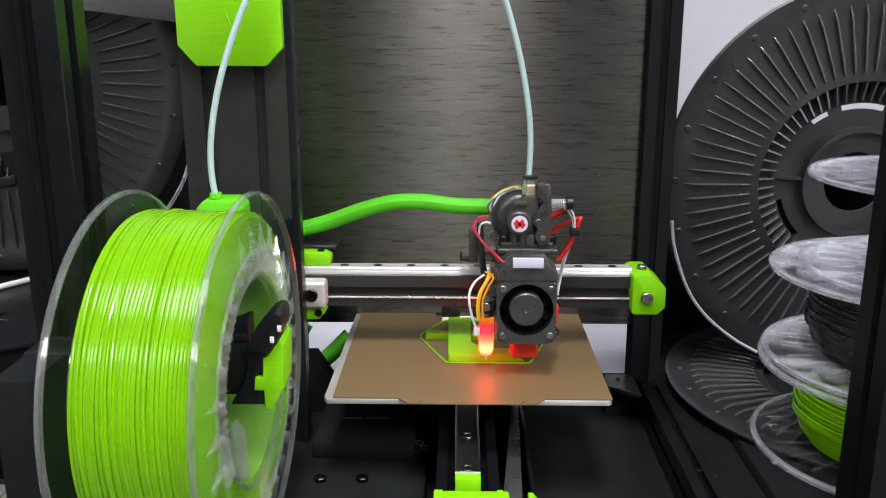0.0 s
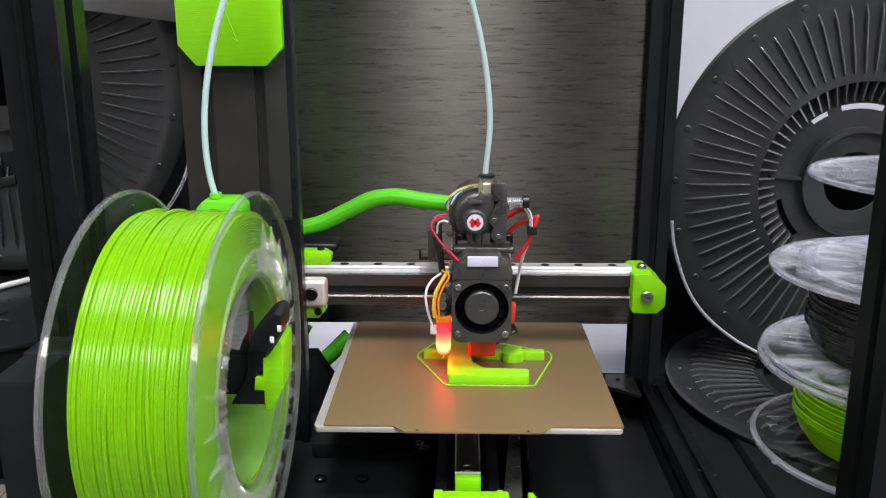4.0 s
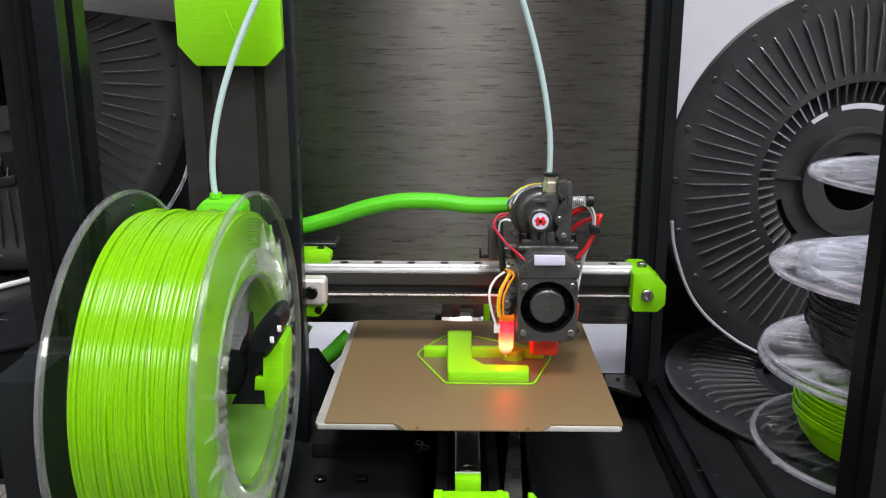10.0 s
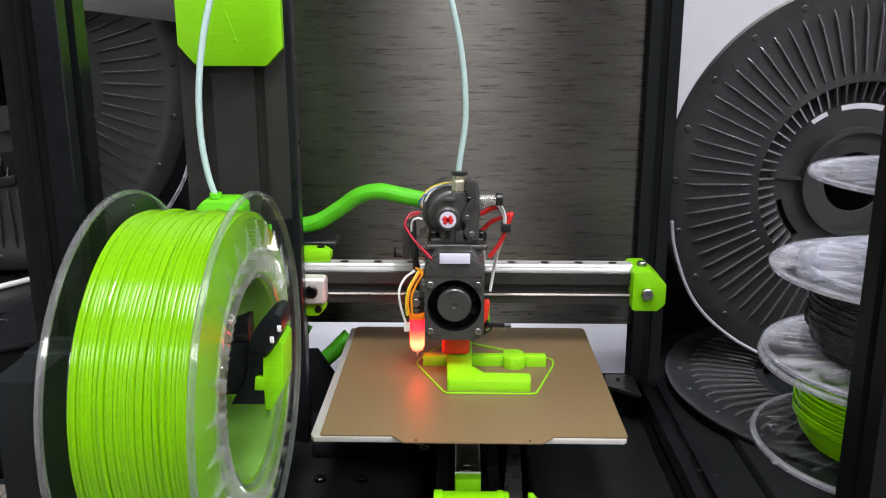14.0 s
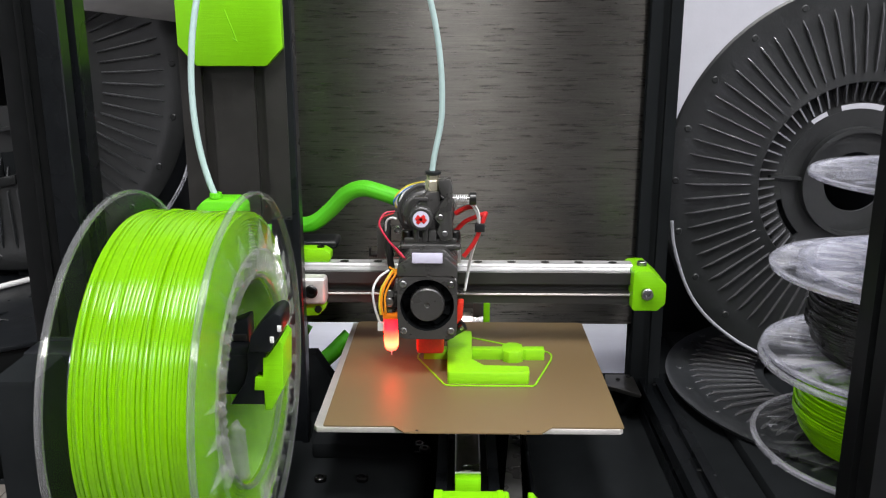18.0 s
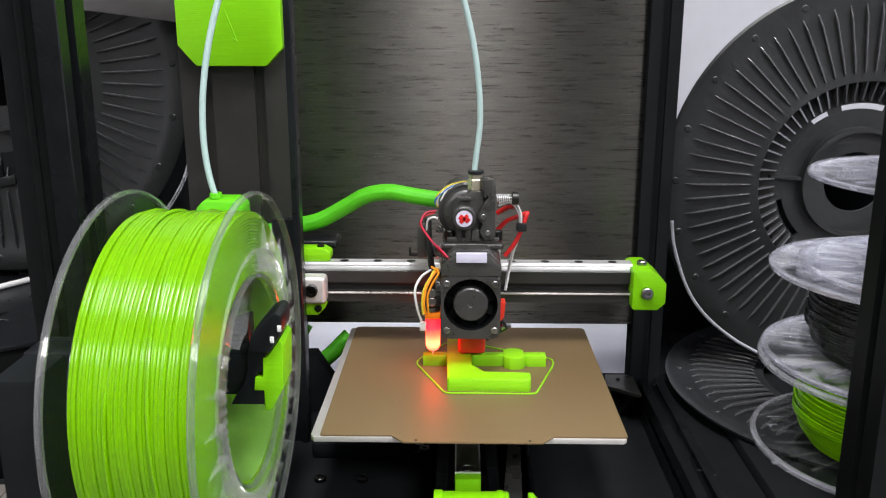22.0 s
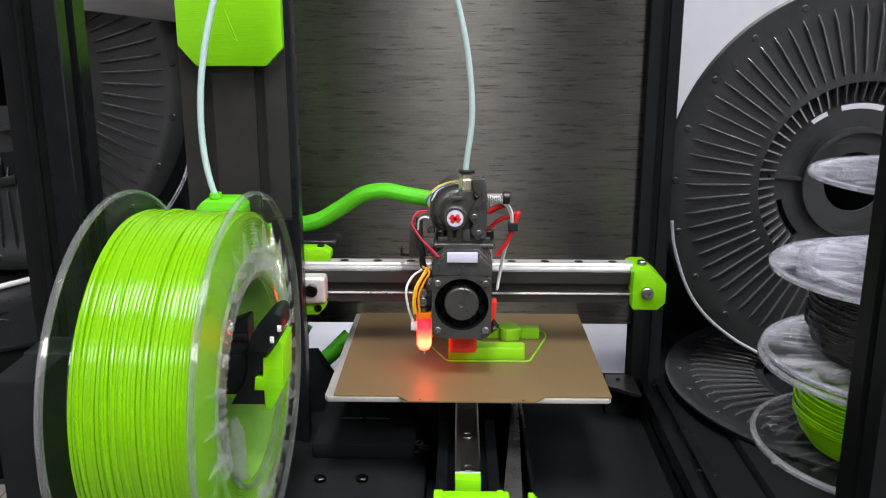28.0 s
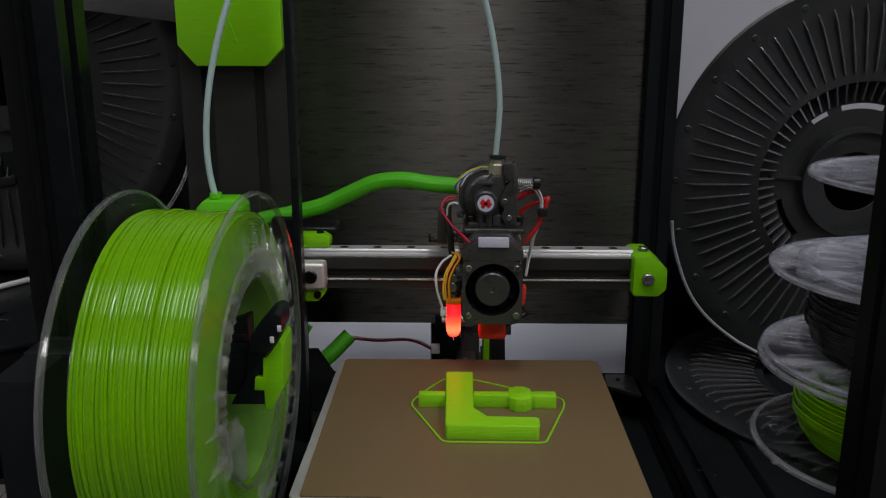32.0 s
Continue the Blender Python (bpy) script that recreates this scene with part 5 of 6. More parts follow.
def small_spool(label, at, R, gap, fill_r, mat, core_r=0.030, clear=None):
    """A clear spool lying flat: axis up, origin at the bottom."""
    t = thing("filament_spool", label, "filament spool", at, group="stacked clear spools")
    for h in (0.0, gap):
        bm = B()
        lathe(bm, [(core_r, h), (R - 0.002, h), (R, h + 0.0006), (R, h + 0.0030), (R - 0.004, h + 0.0036), (R - 0.005, h + 0.0024), (core_r, h + 0.0024)], "z", seg=96)
        fl = part("flange", bm, clear or M_CLEAR_SHEEN, t, "clear flange with reflected light put in as haze")
        bm = B()
        lathe(bm, [(R - 0.0012, h + 0.0002), (R + 0.0006, h + 0.0006), (R + 0.0008, h + 0.0032), (R - 0.0006, h + 0.0042), (R - 0.0034, h + 0.0040), (R - 0.0034, h + 0.0030)], "z", seg=96)
        rim = part("rim", bm, M_CLEAR_RIB, fl)
        fl.visible_shadow = rim.visible_shadow = False
        rib = None
        for k in range(24):
            if rib is None:
                bm = B()
                prism(bm, [(core_r + 0.012, -0.0006), (R * 0.86, -0.0010), (R * 0.86, 0.0010), (core_r + 0.012, 0.0006)], "z", h + 0.0025, h + 0.0036)
                rib = part("flange_rib", bm, M_CLEAR_HUB if clear else M_CLEAR_RIB, fl)
            else:
                ob = new("flange_rib", rib.data)
                ob.parent, ob.rotation_euler = fl, (0, 0, 2 * math.pi * k / 24)
        bm = B()
        lathe(bm, [(core_r + 0.010, h + 0.0025), (core_r + 0.014, h + 0.0025), (core_r + 0.014, h + 0.0042), (core_r + 0.010, h + 0.0042)], "z", seg=64)
        part("core_ring", bm, M_CLEAR if clear else M_CLEAR_SHEEN, fl)
    bm = B()
    lathe(bm, [(core_r, 0.002), (core_r + 0.002, 0.002), (core_r + 0.002, gap), (core_r, gap)], "z", seg=48)
    part("core", bm, M_CLEAR_SHEEN if mat else M_WHITE, t)
    if mat:
        bm = B()
        rnd = random.Random(int(fill_r * 1e5))
        n = int((gap - 0.006) / 0.0019)
        for i in range(n):
            z = 0.004 + (gap - 0.007) * i / (n - 1)
            r = fill_r + rnd.uniform(-0.0012, 0.0012) - 0.012 * (2 * i / (n - 1) - 1) ** 2
            prof = [(r + 0.00095 * math.cos(b), z + 0.00095 * math.sin(b)) for b in [2 * math.pi * j / 8 for j in range(8)]]
            lathe(bm, prof, "z", seg=80)
        lathe(bm, [(core_r + 0.003, 0.004), (fill_r - 0.014, 0.004), (fill_r - 0.001, gap * 0.5), (fill_r - 0.014, gap - 0.003), (core_r + 0.003, gap - 0.003)], "z", seg=64)
        tagged(part("wound_filament", bm, mat, t), kind="stuff")
    return t


LOW_SPOOL = small_spool("clear spool part wound with lime green filament", (0.3178, 0.5875, 0.0331), 0.096, 0.0634, 0.0672, M_FILAMENT, clear=M_CLEAR_LOW)
for mx, my, lx, ly in ((-0.0690, 0.0440, 0.010, 0.0016), (-0.0750, 0.0300, 0.008, 0.0016), (-0.0770, 0.0285, 0.0016, 0.006), (-0.0465, 0.0600, 0.004, 0.004),
                       (-0.0978 + 0.004, -0.0305, 0.004, 0.004), (-0.0880, -0.0425, 0.006, 0.0016)):
    bm = B()
    bx(bm, mx - lx / 2, mx + lx / 2, my - ly / 2, my + ly / 2, 0.0024, 0.0030, 0.0002)
    part("embossed_mark", bm, M_CLEAR_RIB, LOW_SPOOL)
small_spool("clear spool part wound with black filament", (0.3197, 0.5875, 0.1022), 0.096, 0.0634, 0.0672, M_FIL_BLACK)
small_spool("empty clear spool on top of the stack", (0.3312, 0.5760, 0.1710), 0.0912, 0.0634, 0.0, None, 0.0403)


def posts():
    t = thing("enclosure_post", "black slotted enclosure post beside the spools", "post")
    bm = B()
    extrusion(bm, "z", 0.292, 0.46, 0.120, 0.040, 0.0, 0.75, 3, 1, 0.008)
    part("profile", bm, M_WING, t)
    t = thing("enclosure_post", "black slotted enclosure post behind the green spool", "post")
    bm = B()
    prism(bm, [(-0.2425, 0.5020), (-0.2292, 0.5020), (-0.2285, 0.5027), (-0.2285, 0.5137), (-0.2345, 0.5137), (-0.2345, 0.5242), (-0.2285, 0.5242), (-0.2285, 0.5400), (-0.2425, 0.5400)], "z", 0.0, 0.75)
    part("profile", bm, M_BEAM_BLACK, t, smooth=False)
    t = thing("enclosure_wing", "black enclosure side wing beside the post", "enclosure")
    bm = B()
    bx(bm, -0.2652, -0.2427, 0.505, 0.520, 0.0, 0.75, 0.001)
    part("panel", bm, M_WING, t)
    bm = B()
    bx(bm, -0.2535, -0.2490, 0.5035, 0.505, 0.0, 0.75, 0.0006)
    part("seal_strip", bm, M_WING, t)
    t = thing("enclosure_beam", "grey metal beam between enclosure posts", "beam")
    bm = B()
    prism(bm, [(-0.345, 0.3505), (-0.205, 0.3335), (-0.205, 0.375), (-0.345, 0.392)], "y", 0.735, 0.750, 0.0006)
    part("profile", bm, M_BEAM_GREY, t)
    bm = B()
    bx(bm, -0.36, -0.345, 0.73, 0.76, 0.0, 0.392, 0.001)
    part("upright", bm, M_ALU_BLACK, t)
    # Two boards added only to keep the background behind the reels dark.
    t = thing("dark_backing_board", "black board added as dark backing behind a large reel", "board")
    bm = B()
    bx(bm, -0.62, -0.205, 0.858, 0.868, 0.0, 0.335, 0.001)
    part("board", bm, M_PLASTIC_BLACK, t)
    t = thing("dark_backing_board", "black board added as dark backing behind a leaning reel", "board")
    bm = B()
    bx(bm, 0.186, 0.52, 0.858, 0.868, 0.0, 0.215, 0.001)
    part("board", bm, M_BOX_BLACK, t)
    t = thing("stack_board", "black board under the reels and the stacked spools", "board")
    bm = B()
    bx(bm, 0.2165, 0.56, 0.483, 0.856, 0.0, 0.0242, 0.002)
    part("board", bm, M_BOX_BLACK, t)
    t = thing("dark_box", "glossy black storage box with a creased lid cloth", "box", (-0.3398, 0.5860, 0.0))
    t.rotation_euler = (0, 0, radians(34.0))
    bm = B()
    bx(bm, -0.26, 0.075, 0.0, 0.20, 0.0, 0.1030, 0.004)
    part("body", bm, M_WING, t)
    bm = B()
    bx(bm, -0.264, 0.079, -0.003, 0.203, 0.1030, 0.1075, 0.0020)
    lid = part("lid", bm, M_GLOSS_BLACK, t)
    rnd = random.Random(11)
    for k in range(7):
        x, y = rnd.uniform(-0.05, 0.06), rnd.uniform(0.012, 0.10)
        dx, dy = rnd.uniform(-0.02, 0.02), rnd.uniform(-0.03, 0.03)
        bm = B()
        sweep(bm, smooth_path([(x, y, 0.1072), (x + dx * 0.5 + 0.002, y + dy * 0.5, 0.1084), (x + dx, y + dy, 0.1072)], 8), 0.0009, 6)
        part("crease", bm, M_GLOSS_BLACK, lid)
    bm = B()
    bx(bm, 0.016, 0.021, -0.0006, 0.0002, 0.0385, 0.0415)
    bx(bm, 0.0125, 0.0150, -0.0006, 0.0002, 0.0385, 0.0400)
    part("mark", bm, M_LABEL, t, "small pale mark")
    t = thing("floor_mat", "thin black mat under the storage box", "mat")
    bm = B()
    bx(bm, -0.62, -0.2750, 0.5745, 0.856, 0.0, 0.0022, 0.0006)
    part("sheet", bm, M_BOX_BLACK, t)
    t = thing("worktop_strip", "beige tiled strip at the table edge", "tiles")
    for k in range(12):
        bm = B()
        bx(bm, -0.462 + k * 0.0215, -0.4412 + k * 0.0215, 0.40, 0.5735, 0.0005, 0.0030, 0.0004)
        part("tile", bm, M_TILE, t)
    t = thing("white_rod", "white plastic rod lying on the storage box", "rod")
    bm = B()
    sweep(bm, smooth_path([(-0.4232, 0.699, 0.1102), (-0.4066, 0.7237, 0.1102), (-0.3907, 0.7482, 0.1102), (-0.381, 0.7666, 0.1102)], 20), 0.0026, 10)
    part("rod", bm, M_WHITE, t)
    t = thing("dark_cloth", "dark grey folded cloth over a rear shelf", "cloth")
    bm = B()
    n = 40
    rows = []
    for j, z in enumerate((0.0, 0.194)):
        rows.append([bm.verts.new((-0.62 + 0.26 * k / n, 0.772 + 0.006 * math.sin(k * 1.3) + 0.003 * math.sin(k * 2.9 + j) + 0.004 * (1 - j), z + (0.036 * k / n if j else 0))) for k in range(n + 1)])
    back = [[bm.verts.new((v.co.x, v.co.y + 0.004, v.co.z)) for v in row] for row in rows]
    for k in range(n):
        bm.faces.new((rows[0][k], rows[0][k + 1], rows[1][k + 1], rows[1][k]))
        bm.faces.new((back[1][k], back[1][k + 1], back[0][k + 1], back[0][k]))
        bm.faces.new((rows[1][k], rows[1][k + 1], back[1][k + 1], back[1][k]))
    part("drape", bm, M_BOX_BLACK, t)
    bm = B()
    prism(bm, [(-0.62, 0.1480), (-0.3988, 0.1960), (-0.3988, 0.2045), (-0.62, 0.1560)], "y", 0.758, 0.770, 0.001)
    part("hem", bm, M_SPOOL_DARK, t)


posts()


# ---- flexible tubes, built in short rigid sections ----
def capsule(name, r, length, mat, parent, seg=12):
    bm = B()
    e = length / 2
    prof = [(0, -e - r * 0.62), (r * 0.93, -e - r * 0.60), (r * 0.989, -e - r * 0.5), (r * 0.994, -e), (r, e), (r * 0.90, e + r * 0.005), (0, e + r * 0.01)]
    lathe(bm, prof, "z", (0, 0, 0), seg, False)
    return part(name, bm, mat, parent)


TUBE = thing("filament_tube", "pale translucent filament tube arching to the print head", "tube")
TUBE_N = 90
SLEEVE = thing("cable_sleeve", "bright green braided cable sleeve to the print head", "cable sleeve")
SLEEVE_N = 48


def even(points, n):
    """n + 1 points at even steps along a fine polyline."""
    d = [0.0]
    for a, b in zip(points, points[1:]):
        d.append(d[-1] + (b - a).length)
    out, k = [], 0
    for i in range(n + 1):
        s = d[-1] * i / n
        while k < len(points) - 2 and d[k + 1] < s:
            k += 1
        f = (s - d[k]) / max(1e-9, d[k + 1] - d[k])
        out.append(points[k].lerp(points[k + 1], f))
    return out, d[-1]


def bezier(ctrl, n):
    ctrl = [Vector(c) for c in ctrl]
    m = len(ctrl) - 1
    return [sum((c * (math.comb(m, i) * (1 - s) ** (m - i) * s ** i) for i, c in enumerate(ctrl)), Vector()) for s in [k / n for k in range(n + 1)]]


def tube_line(dx, dz):
    A, Bp = Vector((-0.1500, 0.520, 0.2330)), Vector((0.0470 + dx, 0.585, 0.2295 + dz))
    k = (-0.0204, 0.2658, 0.0973), (0.1174, 1.4591, 0.2886), (-0.0762, -0.7992, 0.2723), (0.0135, -0.26, 0.1018)
    q = [Vector((a + b * (dx - 0.0015), 0, c)) for a, b, c in k]
    pts = bezier((A, A + q[0], A + q[1], Bp + q[2], Bp + q[3], Bp), 160)
    for p in pts[110:]:
        f = min(1.0, max(0.0, (p.z - Bp.z) / 0.045))
        p.x = Bp.x + (p.x - Bp.x) * (0.35 + 0.65 * f * f * (3 - 2 * f))
    return pts


def sleeve_line(dx, dz):
    rise = (0.1830, 0.1905, 0.2000, 0.2072, 0.2090, 0.2072, 0.2076)
    more = (0.0, 0.05, 0.03, -0.055, -0.105, -0.105, -0.05)
    x0, x1 = -0.1225, 0.0215 + dx
    pts = [(-0.150, 0.648, 0.1765 + dz)] + [(x0 + (x1 - x0) * k / 6, 0.645 - 0.005 * k, rise[k] + more[k] * dx + dz) for k in range(7)]
    return smooth_path(pts, 120)


# ---- what moves: rows of walk(), as seconds and metres ----
HEAD_ROWS = [(0, 0), (0.1, -0.0246), (0.2, -0.0181), (0.3, -0.0374), (0.4, -0.0368), (0.5, -0.0484), (0.6, -0.0349), (0.7, -0.013), (0.8, -0.0381), (0.9, -0.0471), (1, -0.0117),
        (1.1, -0.022), (1.2, -0.0117), (1.3, -0.0381), (1.4, -0.0361), (1.5, -0.0476), (1.6, -0.0233), (1.7, -0.0516), (1.8, -0.0149), (1.9, -0.0471), (2, -0.0491),
        (2.1, -0.0452), (2.2, -0.0381), (2.3, -0.0323), (2.4, -0.0252), (2.5, -0.0484), (2.6, -0.0361), (2.7, -0.0477), (2.8, -0.0162), (2.9, -0.0509), (3, -0.0136),
        (3.1, -0.0002), (3.2, -0.0394), (3.3, -0.0426), (3.4, -0.0406), (3.5, -0.0124),
        (3.75, -0.041), (4, -0.03), (4.25, -0.046), (4.5, -0.034), (4.75, -0.036), (5, -0.045), (5.25, -0.022),
        (5.5, -0.0453), (5.6, -0.0349), (5.7, -0.0213), (5.8, -0.0027), (5.9, -0.0162),
        (6, -0.0132), (6.1, 0.0011), (6.2, -0.0355), (6.3, -0.031), (6.4, -0.0329), (6.5, -0.0344), (6.6, -0.0265), (6.7, -0.0484), (6.8, -0.0117), (6.9, -0.0651), (7, -0.051),
        (7.1, -0.0079), (7.2, -0.0619), (7.3, 0.0043), (7.4, -0.0509), (7.5, 0.0121), (7.6, -0.0503), (7.7, 0.0063), (7.8, -0.0419), (7.9, 0.0005), (8, -0.0192), (8.1, -0.0053),
        (8.2, -0.0072), (8.3, -0.013), (8.4, -0.0053), (8.5, -0.0419), (8.6, -0.0349), (8.7, -0.0368), (8.8, -0.0368), (8.9, -0.0168), (9, -0.0117), (9.1, -0.058),
        (9.2, -0.0471), (9.3, -0.0484), (9.4, -0.0181), (9.5, -0.0495), (9.6, -0.0072), (9.7, -0.0664), (9.8, 0.0069), (9.9, -0.0509), (10, 0.014), (10.1, -0.0336),
        (10.2, -0.0175), (10.3, 0.0146), (10.4, -0.0059), (10.5, -0.0476), (10.6, -0.0021), (10.7, -0.0156), (10.8, -0.013), (10.9, -0.0053), (11, -0.0355), (11.1, -0.0213),
        (11.2, 0.0037), (11.3, -0.0394), (11.4, -0.0381), (11.5, -0.0344), (11.6, -0.0149), (11.7, -0.0085), (11.8, -0.0368), (11.9, -0.0323), (12, -0.0344), (12.1, -0.0316),
        (12.2, -0.0522), (12.3, -0.0201), (12.4, -0.0284), (12.5, -0.0472), (12.6, -0.0464), (12.7, -0.0323), (12.8, -0.0368), (12.9, -0.0336), (13, -0.0359), (13.1, -0.0368),
        (13.2, -0.0522), (13.3, -0.0117), (13.4, -0.0509), (13.5, -0.0079), (13.6, 0.0088), (13.7, -0.0104), (13.8, -0.0117), (13.9, -0.0233), (14, -0.0484), (14.1, -0.0432),
        (14.2, -0.0542), (14.3, -0.0542), (14.4, -0.0484), (14.5, -0.0419),
        (14.75, -0.036), (15, -0.045), (15.25, -0.022), (15.5, -0.041), (15.75, -0.03), (16, -0.046), (16.25, -0.034),
        (16.5, -0.0457), (16.6, -0.0497), (16.7, -0.0471), (16.8, -0.0445), (16.9, -0.0265), (17, -0.0215),
        (17.1, -0.0104), (17.2, -0.0323), (17.3, -0.0439), (17.4, -0.0484), (17.5, -0.0344), (17.6, -0.0439), (17.7, -0.0619), (17.8, -0.0497), (17.9, -0.0027), (18, -0.0666),
        (18.1, 0.0082), (18.2, -0.0503), (18.3, 0.0056), (18.4, -0.0503), (18.5, -0.0007), (18.6, -0.0072), (18.7, -0.0111), (18.8, -0.0284), (18.9, -0.049), (19, -0.0442),
        (19.1, -0.0432), (19.2, -0.0387), (19.3, -0.049), (19.4, -0.031), (19.5, -0.0495), (19.6, -0.04), (19.7, -0.0497), (19.8, -0.0194), (19.9, -0.0085), (20, -0.0605),
        (20.1, -0.0503), (20.2, -0.0111), (20.3, -0.0529), (20.4, -0.0021), (20.5, -0.0594), (20.6, 0.0146), (20.7, -0.0509), (20.8, 0.0127), (20.9, -0.0111), (21, -0.0226),
        (21.1, -0.0439), (21.2, -0.0381), (21.3, -0.0349), (21.4, -0.031), (21.5, -0.0253), (21.6, -0.0098), (21.7, -0.0021), (21.8, 0.0063), (21.9, -0.0381), (22, -0.0374),
        (22.1, -0.0387), (22.2, -0.04), (22.3, -0.0548), (22.4, -0.0355), (22.5, -0.02), (22.6, 0.0127), (22.7, 0.0088), (22.8, 0.0043), (22.9, -0.004), (23, -0.0121),
        (23.1, -0.0181), (23.2, -0.0233), (23.3, -0.0265), (23.4, -0.0361), (23.5, -0.0393), (23.6, -0.0361), (23.7, -0.0406), (23.8, -0.0477), (23.9, -0.0471), (24, -0.0382),
        (24.1, -0.0432), (24.2, -0.0394), (24.3, -0.0426), (24.4, -0.0477), (24.5, -0.051), (24.6, -0.0452), (24.7, -0.0406), (24.8, -0.0535), (24.9, -0.0606), (25, -0.0007),
        (25.1, -0.0053), (25.2, -0.0066), (25.3, -0.0117), (25.4, -0.0079), (25.5, -0.017),
        (25.75, -0.03), (26, -0.046), (26.25, -0.034), (26.5, -0.036), (26.75, -0.045), (27, -0.022), (27.25, -0.041),
        (27.5, -0.0457), (27.6, -0.0497), (27.7, -0.0497), (27.8, -0.0477), (27.9, -0.0452),
        (28, -0.0435), (28.1, -0.0413), (28.2, -0.0406), (28.3, -0.0445), (28.4, -0.0471), (28.5, -0.0472), (28.6, -0.0503), (28.7, -0.0497), (28.8, -0.049), (28.9, -0.0484),
        (29, -0.0491), (29.1, -0.0484), (29.2, -0.0491), (29.5, -0.0495), (29.6, -0.0472), (29.7, -0.0419), (29.8, -0.0355), (29.9, -0.031), (30, -0.0234), (30.1, -0.022),
        (30.2, -0.0226), (32, -0.023)]
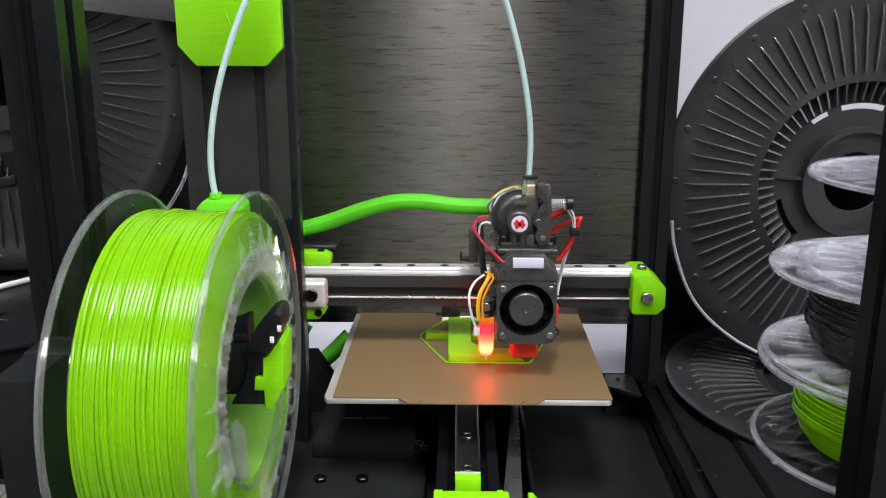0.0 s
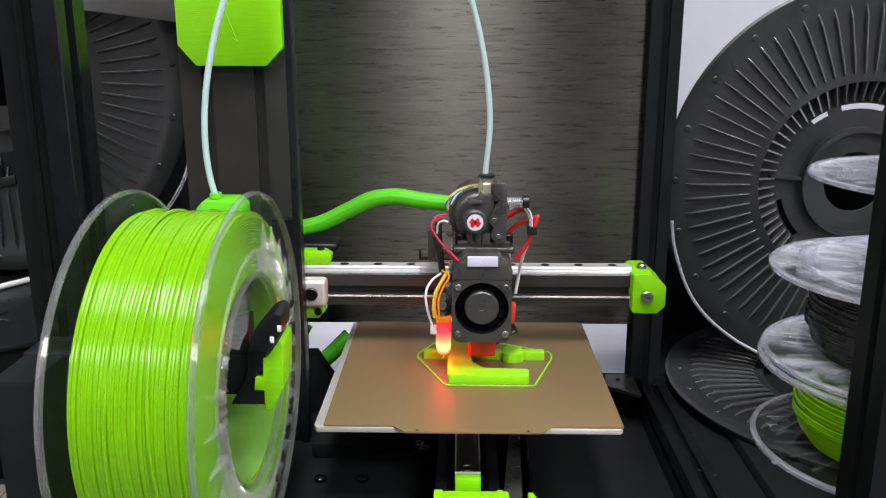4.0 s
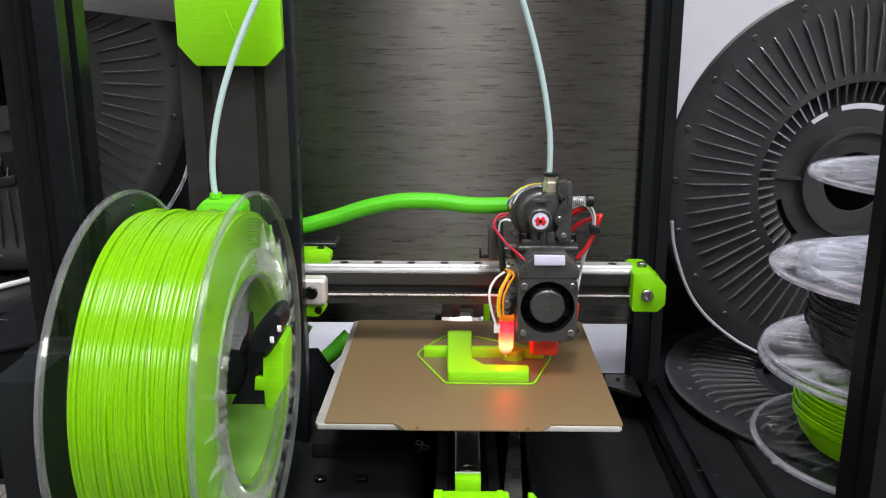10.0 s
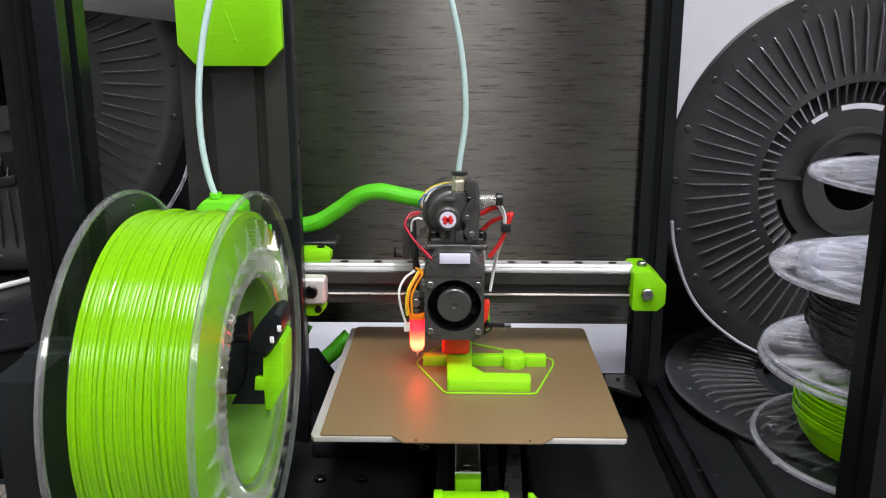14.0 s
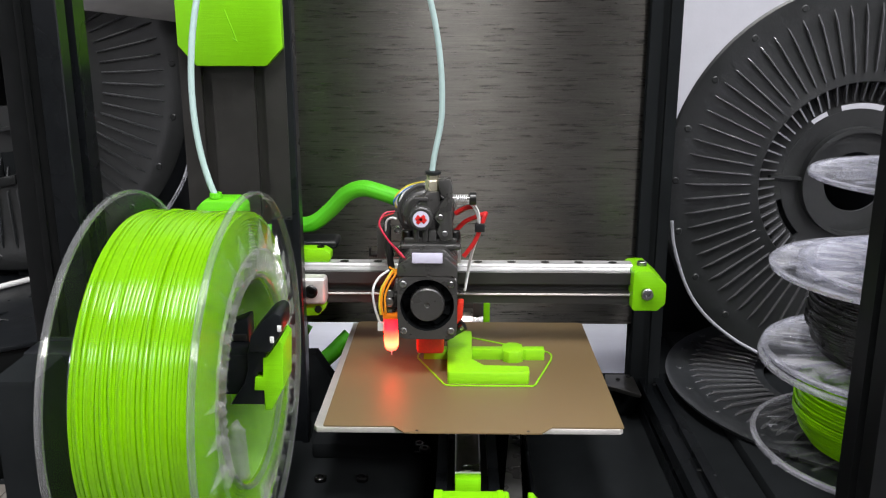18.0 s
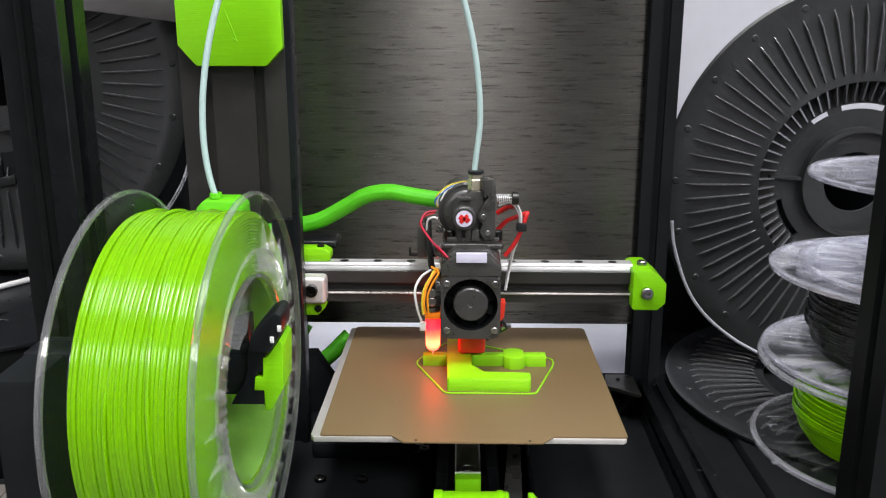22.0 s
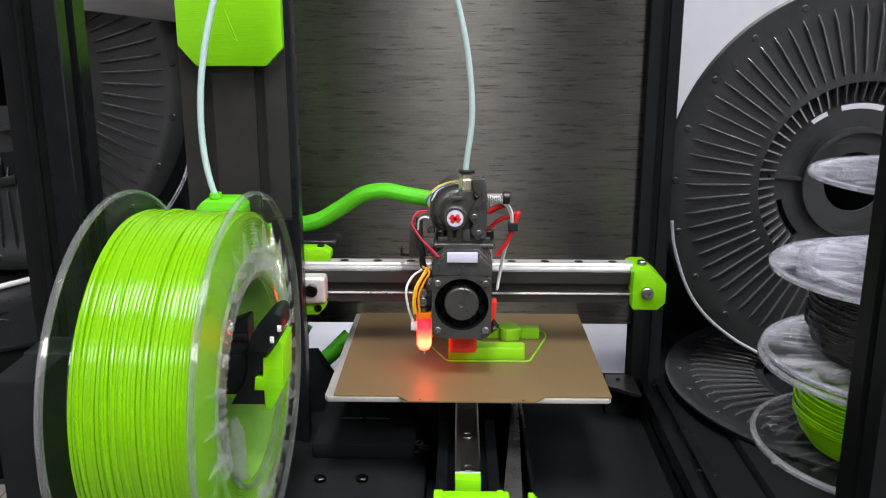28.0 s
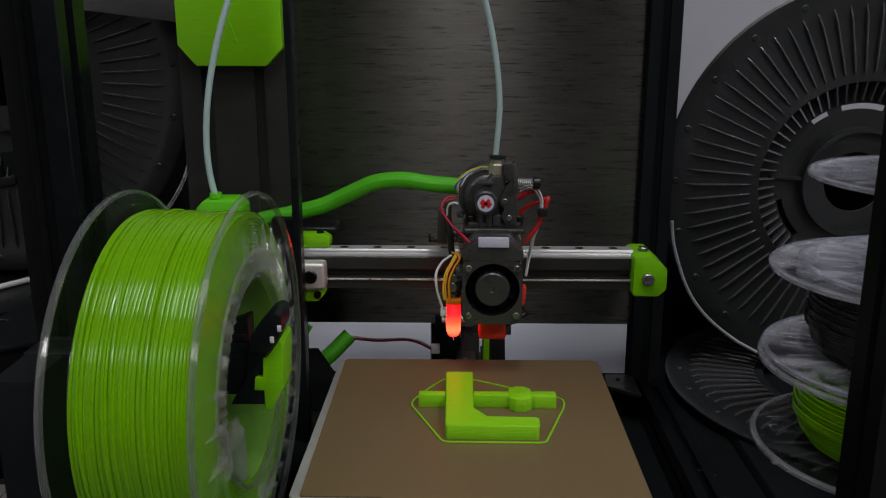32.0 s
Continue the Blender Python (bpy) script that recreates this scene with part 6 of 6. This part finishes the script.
BED_ROWS = [(0, 0.5204), (0.1, 0.4784), (0.2, 0.5175), (0.3, 0.4626), (0.4, 0.4953), (0.5, 0.4487), (0.6, 0.4874), (0.7, 0.4759), (0.8, 0.4579), (0.9, 0.49), (1, 0.5118),
       (1.1, 0.4797), (1.2, 0.5146), (1.3, 0.4662), (1.4, 0.5062), (1.5, 0.4476), (1.6, 0.4861), (1.7, 0.465), (1.8, 0.4848), (1.9, 0.4835), (2, 0.4848), (2.1, 0.5132),
       (2.2, 0.5161), (2.3, 0.4784), (2.4, 0.5161), (2.5, 0.4662), (2.6, 0.5021), (2.7, 0.4487), (2.8, 0.4861), (2.9, 0.465), (3, 0.4848), (3.1, 0.4848), (3.2, 0.4993),
       (3.3, 0.4567), (3.4, 0.5118), (3.5, 0.481),
        (3.75, 0.499), (4, 0.48), (4.25, 0.495), (4.5, 0.486), (4.75, 0.476), (5, 0.492), (5.25, 0.47),
        (5.5, 0.4861), (5.6, 0.5234), (5.7, 0.4784), (5.8, 0.4735), (5.9, 0.5248), (6, 0.4741), (6.1, 0.519), (6.2, 0.4784),
       (6.3, 0.5118), (6.4, 0.4521), (6.5, 0.5007), (6.6, 0.519), (6.7, 0.5104), (6.8, 0.4735), (6.9, 0.481), (7, 0.4638), (7.1, 0.4861), (7.2, 0.4759), (7.3, 0.4848),
       (7.4, 0.481), (7.5, 0.4784), (7.6, 0.5132), (7.7, 0.4759), (7.8, 0.4797), (7.9, 0.5161), (8, 0.4784), (8.1, 0.471), (8.2, 0.5278), (8.3, 0.4784), (8.4, 0.5161),
       (8.5, 0.4698), (8.6, 0.5076), (8.7, 0.4487), (8.8, 0.498), (8.9, 0.5219), (9, 0.4722), (9.1, 0.4822), (9.2, 0.5248), (9.3, 0.4487), (9.4, 0.4835), (9.5, 0.4674),
       (9.6, 0.4887), (9.7, 0.4772), (9.8, 0.4861), (9.9, 0.4822), (10, 0.4835), (10.1, 0.5118), (10.2, 0.5161), (10.3, 0.4822), (10.4, 0.4772), (10.5, 0.5263), (10.6, 0.4759),
       (10.7, 0.5278), (10.8, 0.4784), (10.9, 0.5146), (11, 0.4698), (11.1, 0.5175), (11.2, 0.4835), (11.3, 0.459), (11.4, 0.5248), (11.5, 0.4784), (11.6, 0.4784),
       (11.7, 0.5161), (11.8, 0.4784), (11.9, 0.509), (12, 0.4487), (12.1, 0.4874), (12.2, 0.4638), (12.3, 0.4861), (12.4, 0.5146), (12.5, 0.5118), (12.6, 0.4822),
       (12.7, 0.5293), (12.8, 0.4759), (12.9, 0.5104), (13, 0.4544), (13.1, 0.4861), (13.2, 0.459), (13.3, 0.4887), (13.4, 0.4784), (13.5, 0.4887), (13.6, 0.4797),
       (13.7, 0.4759), (13.8, 0.4822), (13.9, 0.4861), (14, 0.4674), (14.1, 0.4861), (14.2, 0.481), (14.3, 0.4848), (14.4, 0.4638), (14.5, 0.4638),
        (14.75, 0.476), (15, 0.492), (15.25, 0.47), (15.5, 0.499), (15.75, 0.48), (16, 0.495), (16.25, 0.486),
        (16.5, 0.494),
       (16.6, 0.5132), (16.7, 0.519), (16.8, 0.5263), (16.9, 0.5175), (17, 0.5248), (17.1, 0.5248), (17.2, 0.4784), (17.3, 0.4784), (17.4, 0.4759), (17.5, 0.4533),
       (17.6, 0.4487), (17.7, 0.481), (17.8, 0.4784), (17.9, 0.4887), (18, 0.4797), (18.1, 0.4861), (18.2, 0.4926), (18.3, 0.4772), (18.4, 0.5263), (18.5, 0.4784),
       (18.6, 0.4759), (18.7, 0.4822), (18.8, 0.4784), (18.9, 0.459), (19, 0.4544), (19.1, 0.4747), (19.2, 0.4835), (19.3, 0.4822), (19.4, 0.5132), (19.5, 0.5021),
       (19.6, 0.5146), (19.7, 0.5161), (19.8, 0.5161), (19.9, 0.5146), (20, 0.4822), (20.1, 0.4638), (20.2, 0.4887), (20.3, 0.4784), (20.4, 0.4848), (20.5, 0.4848),
       (20.6, 0.481), (20.7, 0.5034), (20.8, 0.4772), (20.9, 0.4835), (21, 0.4835), (21.1, 0.4926), (21.2, 0.4993), (21.3, 0.5062), (21.4, 0.5118), (21.5, 0.5234),
       (21.6, 0.5161), (21.7, 0.5146), (21.8, 0.4784), (21.9, 0.4797), (22, 0.4674), (22.1, 0.4614), (22.2, 0.4499), (22.3, 0.481), (22.4, 0.4674), (22.5, 0.5161),
       (22.6, 0.481), (22.7, 0.4822), (22.8, 0.481), (22.9, 0.481), (23, 0.4803), (23.1, 0.4797), (23.2, 0.4797), (23.3, 0.4822), (23.4, 0.4521), (23.5, 0.4579),
       (23.6, 0.4626), (23.7, 0.4626), (23.8, 0.4579), (23.9, 0.4626), (24, 0.4784), (24.1, 0.4759), (24.2, 0.4822), (24.3, 0.4822), (24.4, 0.4822), (24.5, 0.481),
       (24.6, 0.49), (24.7, 0.498), (24.8, 0.4861), (24.9, 0.4848), (25, 0.5161), (25.1, 0.519), (25.2, 0.519), (25.3, 0.5175), (25.4, 0.5263), (25.5, 0.5204),
        (25.75, 0.48), (26, 0.495), (26.25, 0.486), (26.5, 0.476), (26.75, 0.492), (27, 0.47), (27.25, 0.499),
        (27.5, 0.5175),
       (27.6, 0.5118), (27.7, 0.5118), (27.8, 0.5132), (27.9, 0.519), (28, 0.5234), (28.1, 0.5263), (28.2, 0.5263), (28.3, 0.5263), (28.4, 0.5263), (28.5, 0.5263),
       (28.6, 0.5263), (28.7, 0.5263), (28.8, 0.5263), (28.9, 0.5263), (29, 0.5263), (29.1, 0.5263), (29.2, 0.5278), (29.5, 0.5278), (29.6, 0.5175), (29.7, 0.4861),
       (29.8, 0.4626), (29.9, 0.4367), (30, 0.414), (30.1, 0.399), (30.2, 0.399), (32, 0.399)]
LIFT_ROWS = [(0, 0.0), (6, 0.0013), (9, 0.0018), (13, 0.0026), (19, 0.0030), (23, 0.0035), (29, 0.0036), (29.4, 0.0140), (32, 0.0140)]

TURN_ROWS = [(0, 0.0), (22, 1320.0), (23, 1352.0), (24, 1380.0), (25, 1403.0), (26, 1422.0), (27, 1432.0), (28, 1435.0), (29, 1436.0), (32, 1436.0)]


def between(rows, t):
    for (a, u), (b, v) in zip(rows, rows[1:]):
        if t <= b:
            return u + (v - u) * max(0.0, t - a) / (b - a)
    return rows[-1][1]


def run_chain(owner, name, line, n, r, mat, seg):
    times = sorted({t for t, _ in HEAD_ROWS} | {t for t, _ in LIFT_ROWS})
    shapes = [even(line(between(HEAD_ROWS, t), between(LIFT_ROWS, t)), n) for t in times]
    step = max(s for _, s in shapes) / n
    first = None
    for i in range(n):
        if first is None:
            first = ob = capsule(name, r, step, mat, owner, seg)
        else:
            ob = new(name, first.data)
            ob.parent = owner
        rows = []
        for t, (pts, _) in zip(times, shapes):
            a, b = pts[i], pts[i + 1]
            q = Vector((0, 0, 1)).rotation_difference((b - a).normalized())
            rows.append((t, Matrix.LocRotScale((a + b) / 2, q, None)))
        walk(ob, rows)


def motions():
    walk(X_AXIS, [(t, pose(0, 0, z - 0.0012)) for t, z in LIFT_ROWS])
    times = sorted({t for t, _ in HEAD_ROWS} | {t for t, _ in LIFT_ROWS})
    walk(PRINT_HEAD, [(t, pose(HX + between(HEAD_ROWS, t), HY, HZ + between(LIFT_ROWS, t))) for t in times])
    at = FAN_ROTOR.location.copy()
    walk(FAN_ROTOR, [(k / 10, pose(*at, 0, 80.0 * k, 0)) for k in range(321)])
    bed = [(t, y + 0.0965) for t, y in BED_ROWS]
    walk(PRINT_BED, [(t, pose(0.008, y, 0.1)) for t, y in bed])
    walk(SKIRT, [(t, pose(0.0075, y - 0.0012, 0.1)) for t, y in bed])
    rise = [(0, -0.0036), (6, -0.0023), (9, -0.0018), (13, -0.0010), (19, -0.0006), (23, -0.0001), (29, 0.0), (32, 0.0)]
    walk(PRINTED, [(t, pose(0.0075, y - 0.0012, 0.1 + between(rise, t))) for t, y in bed])
    turn = [(t, between(TURN_ROWS, t)) for t in range(0, 33)]
    walk(SPOOL, [(t, pose(-0.1406, 0.4259, 0.1542, a, 0, -2.48)) for t, a in turn])
    run_chain(TUBE, "tube_section", tube_line, TUBE_N, 0.0020, M_PTFE, 12)
    run_chain(SLEEVE, "sleeve_section", sleeve_line, SLEEVE_N, 0.0060, M_SLEEVE, 18)


motions()
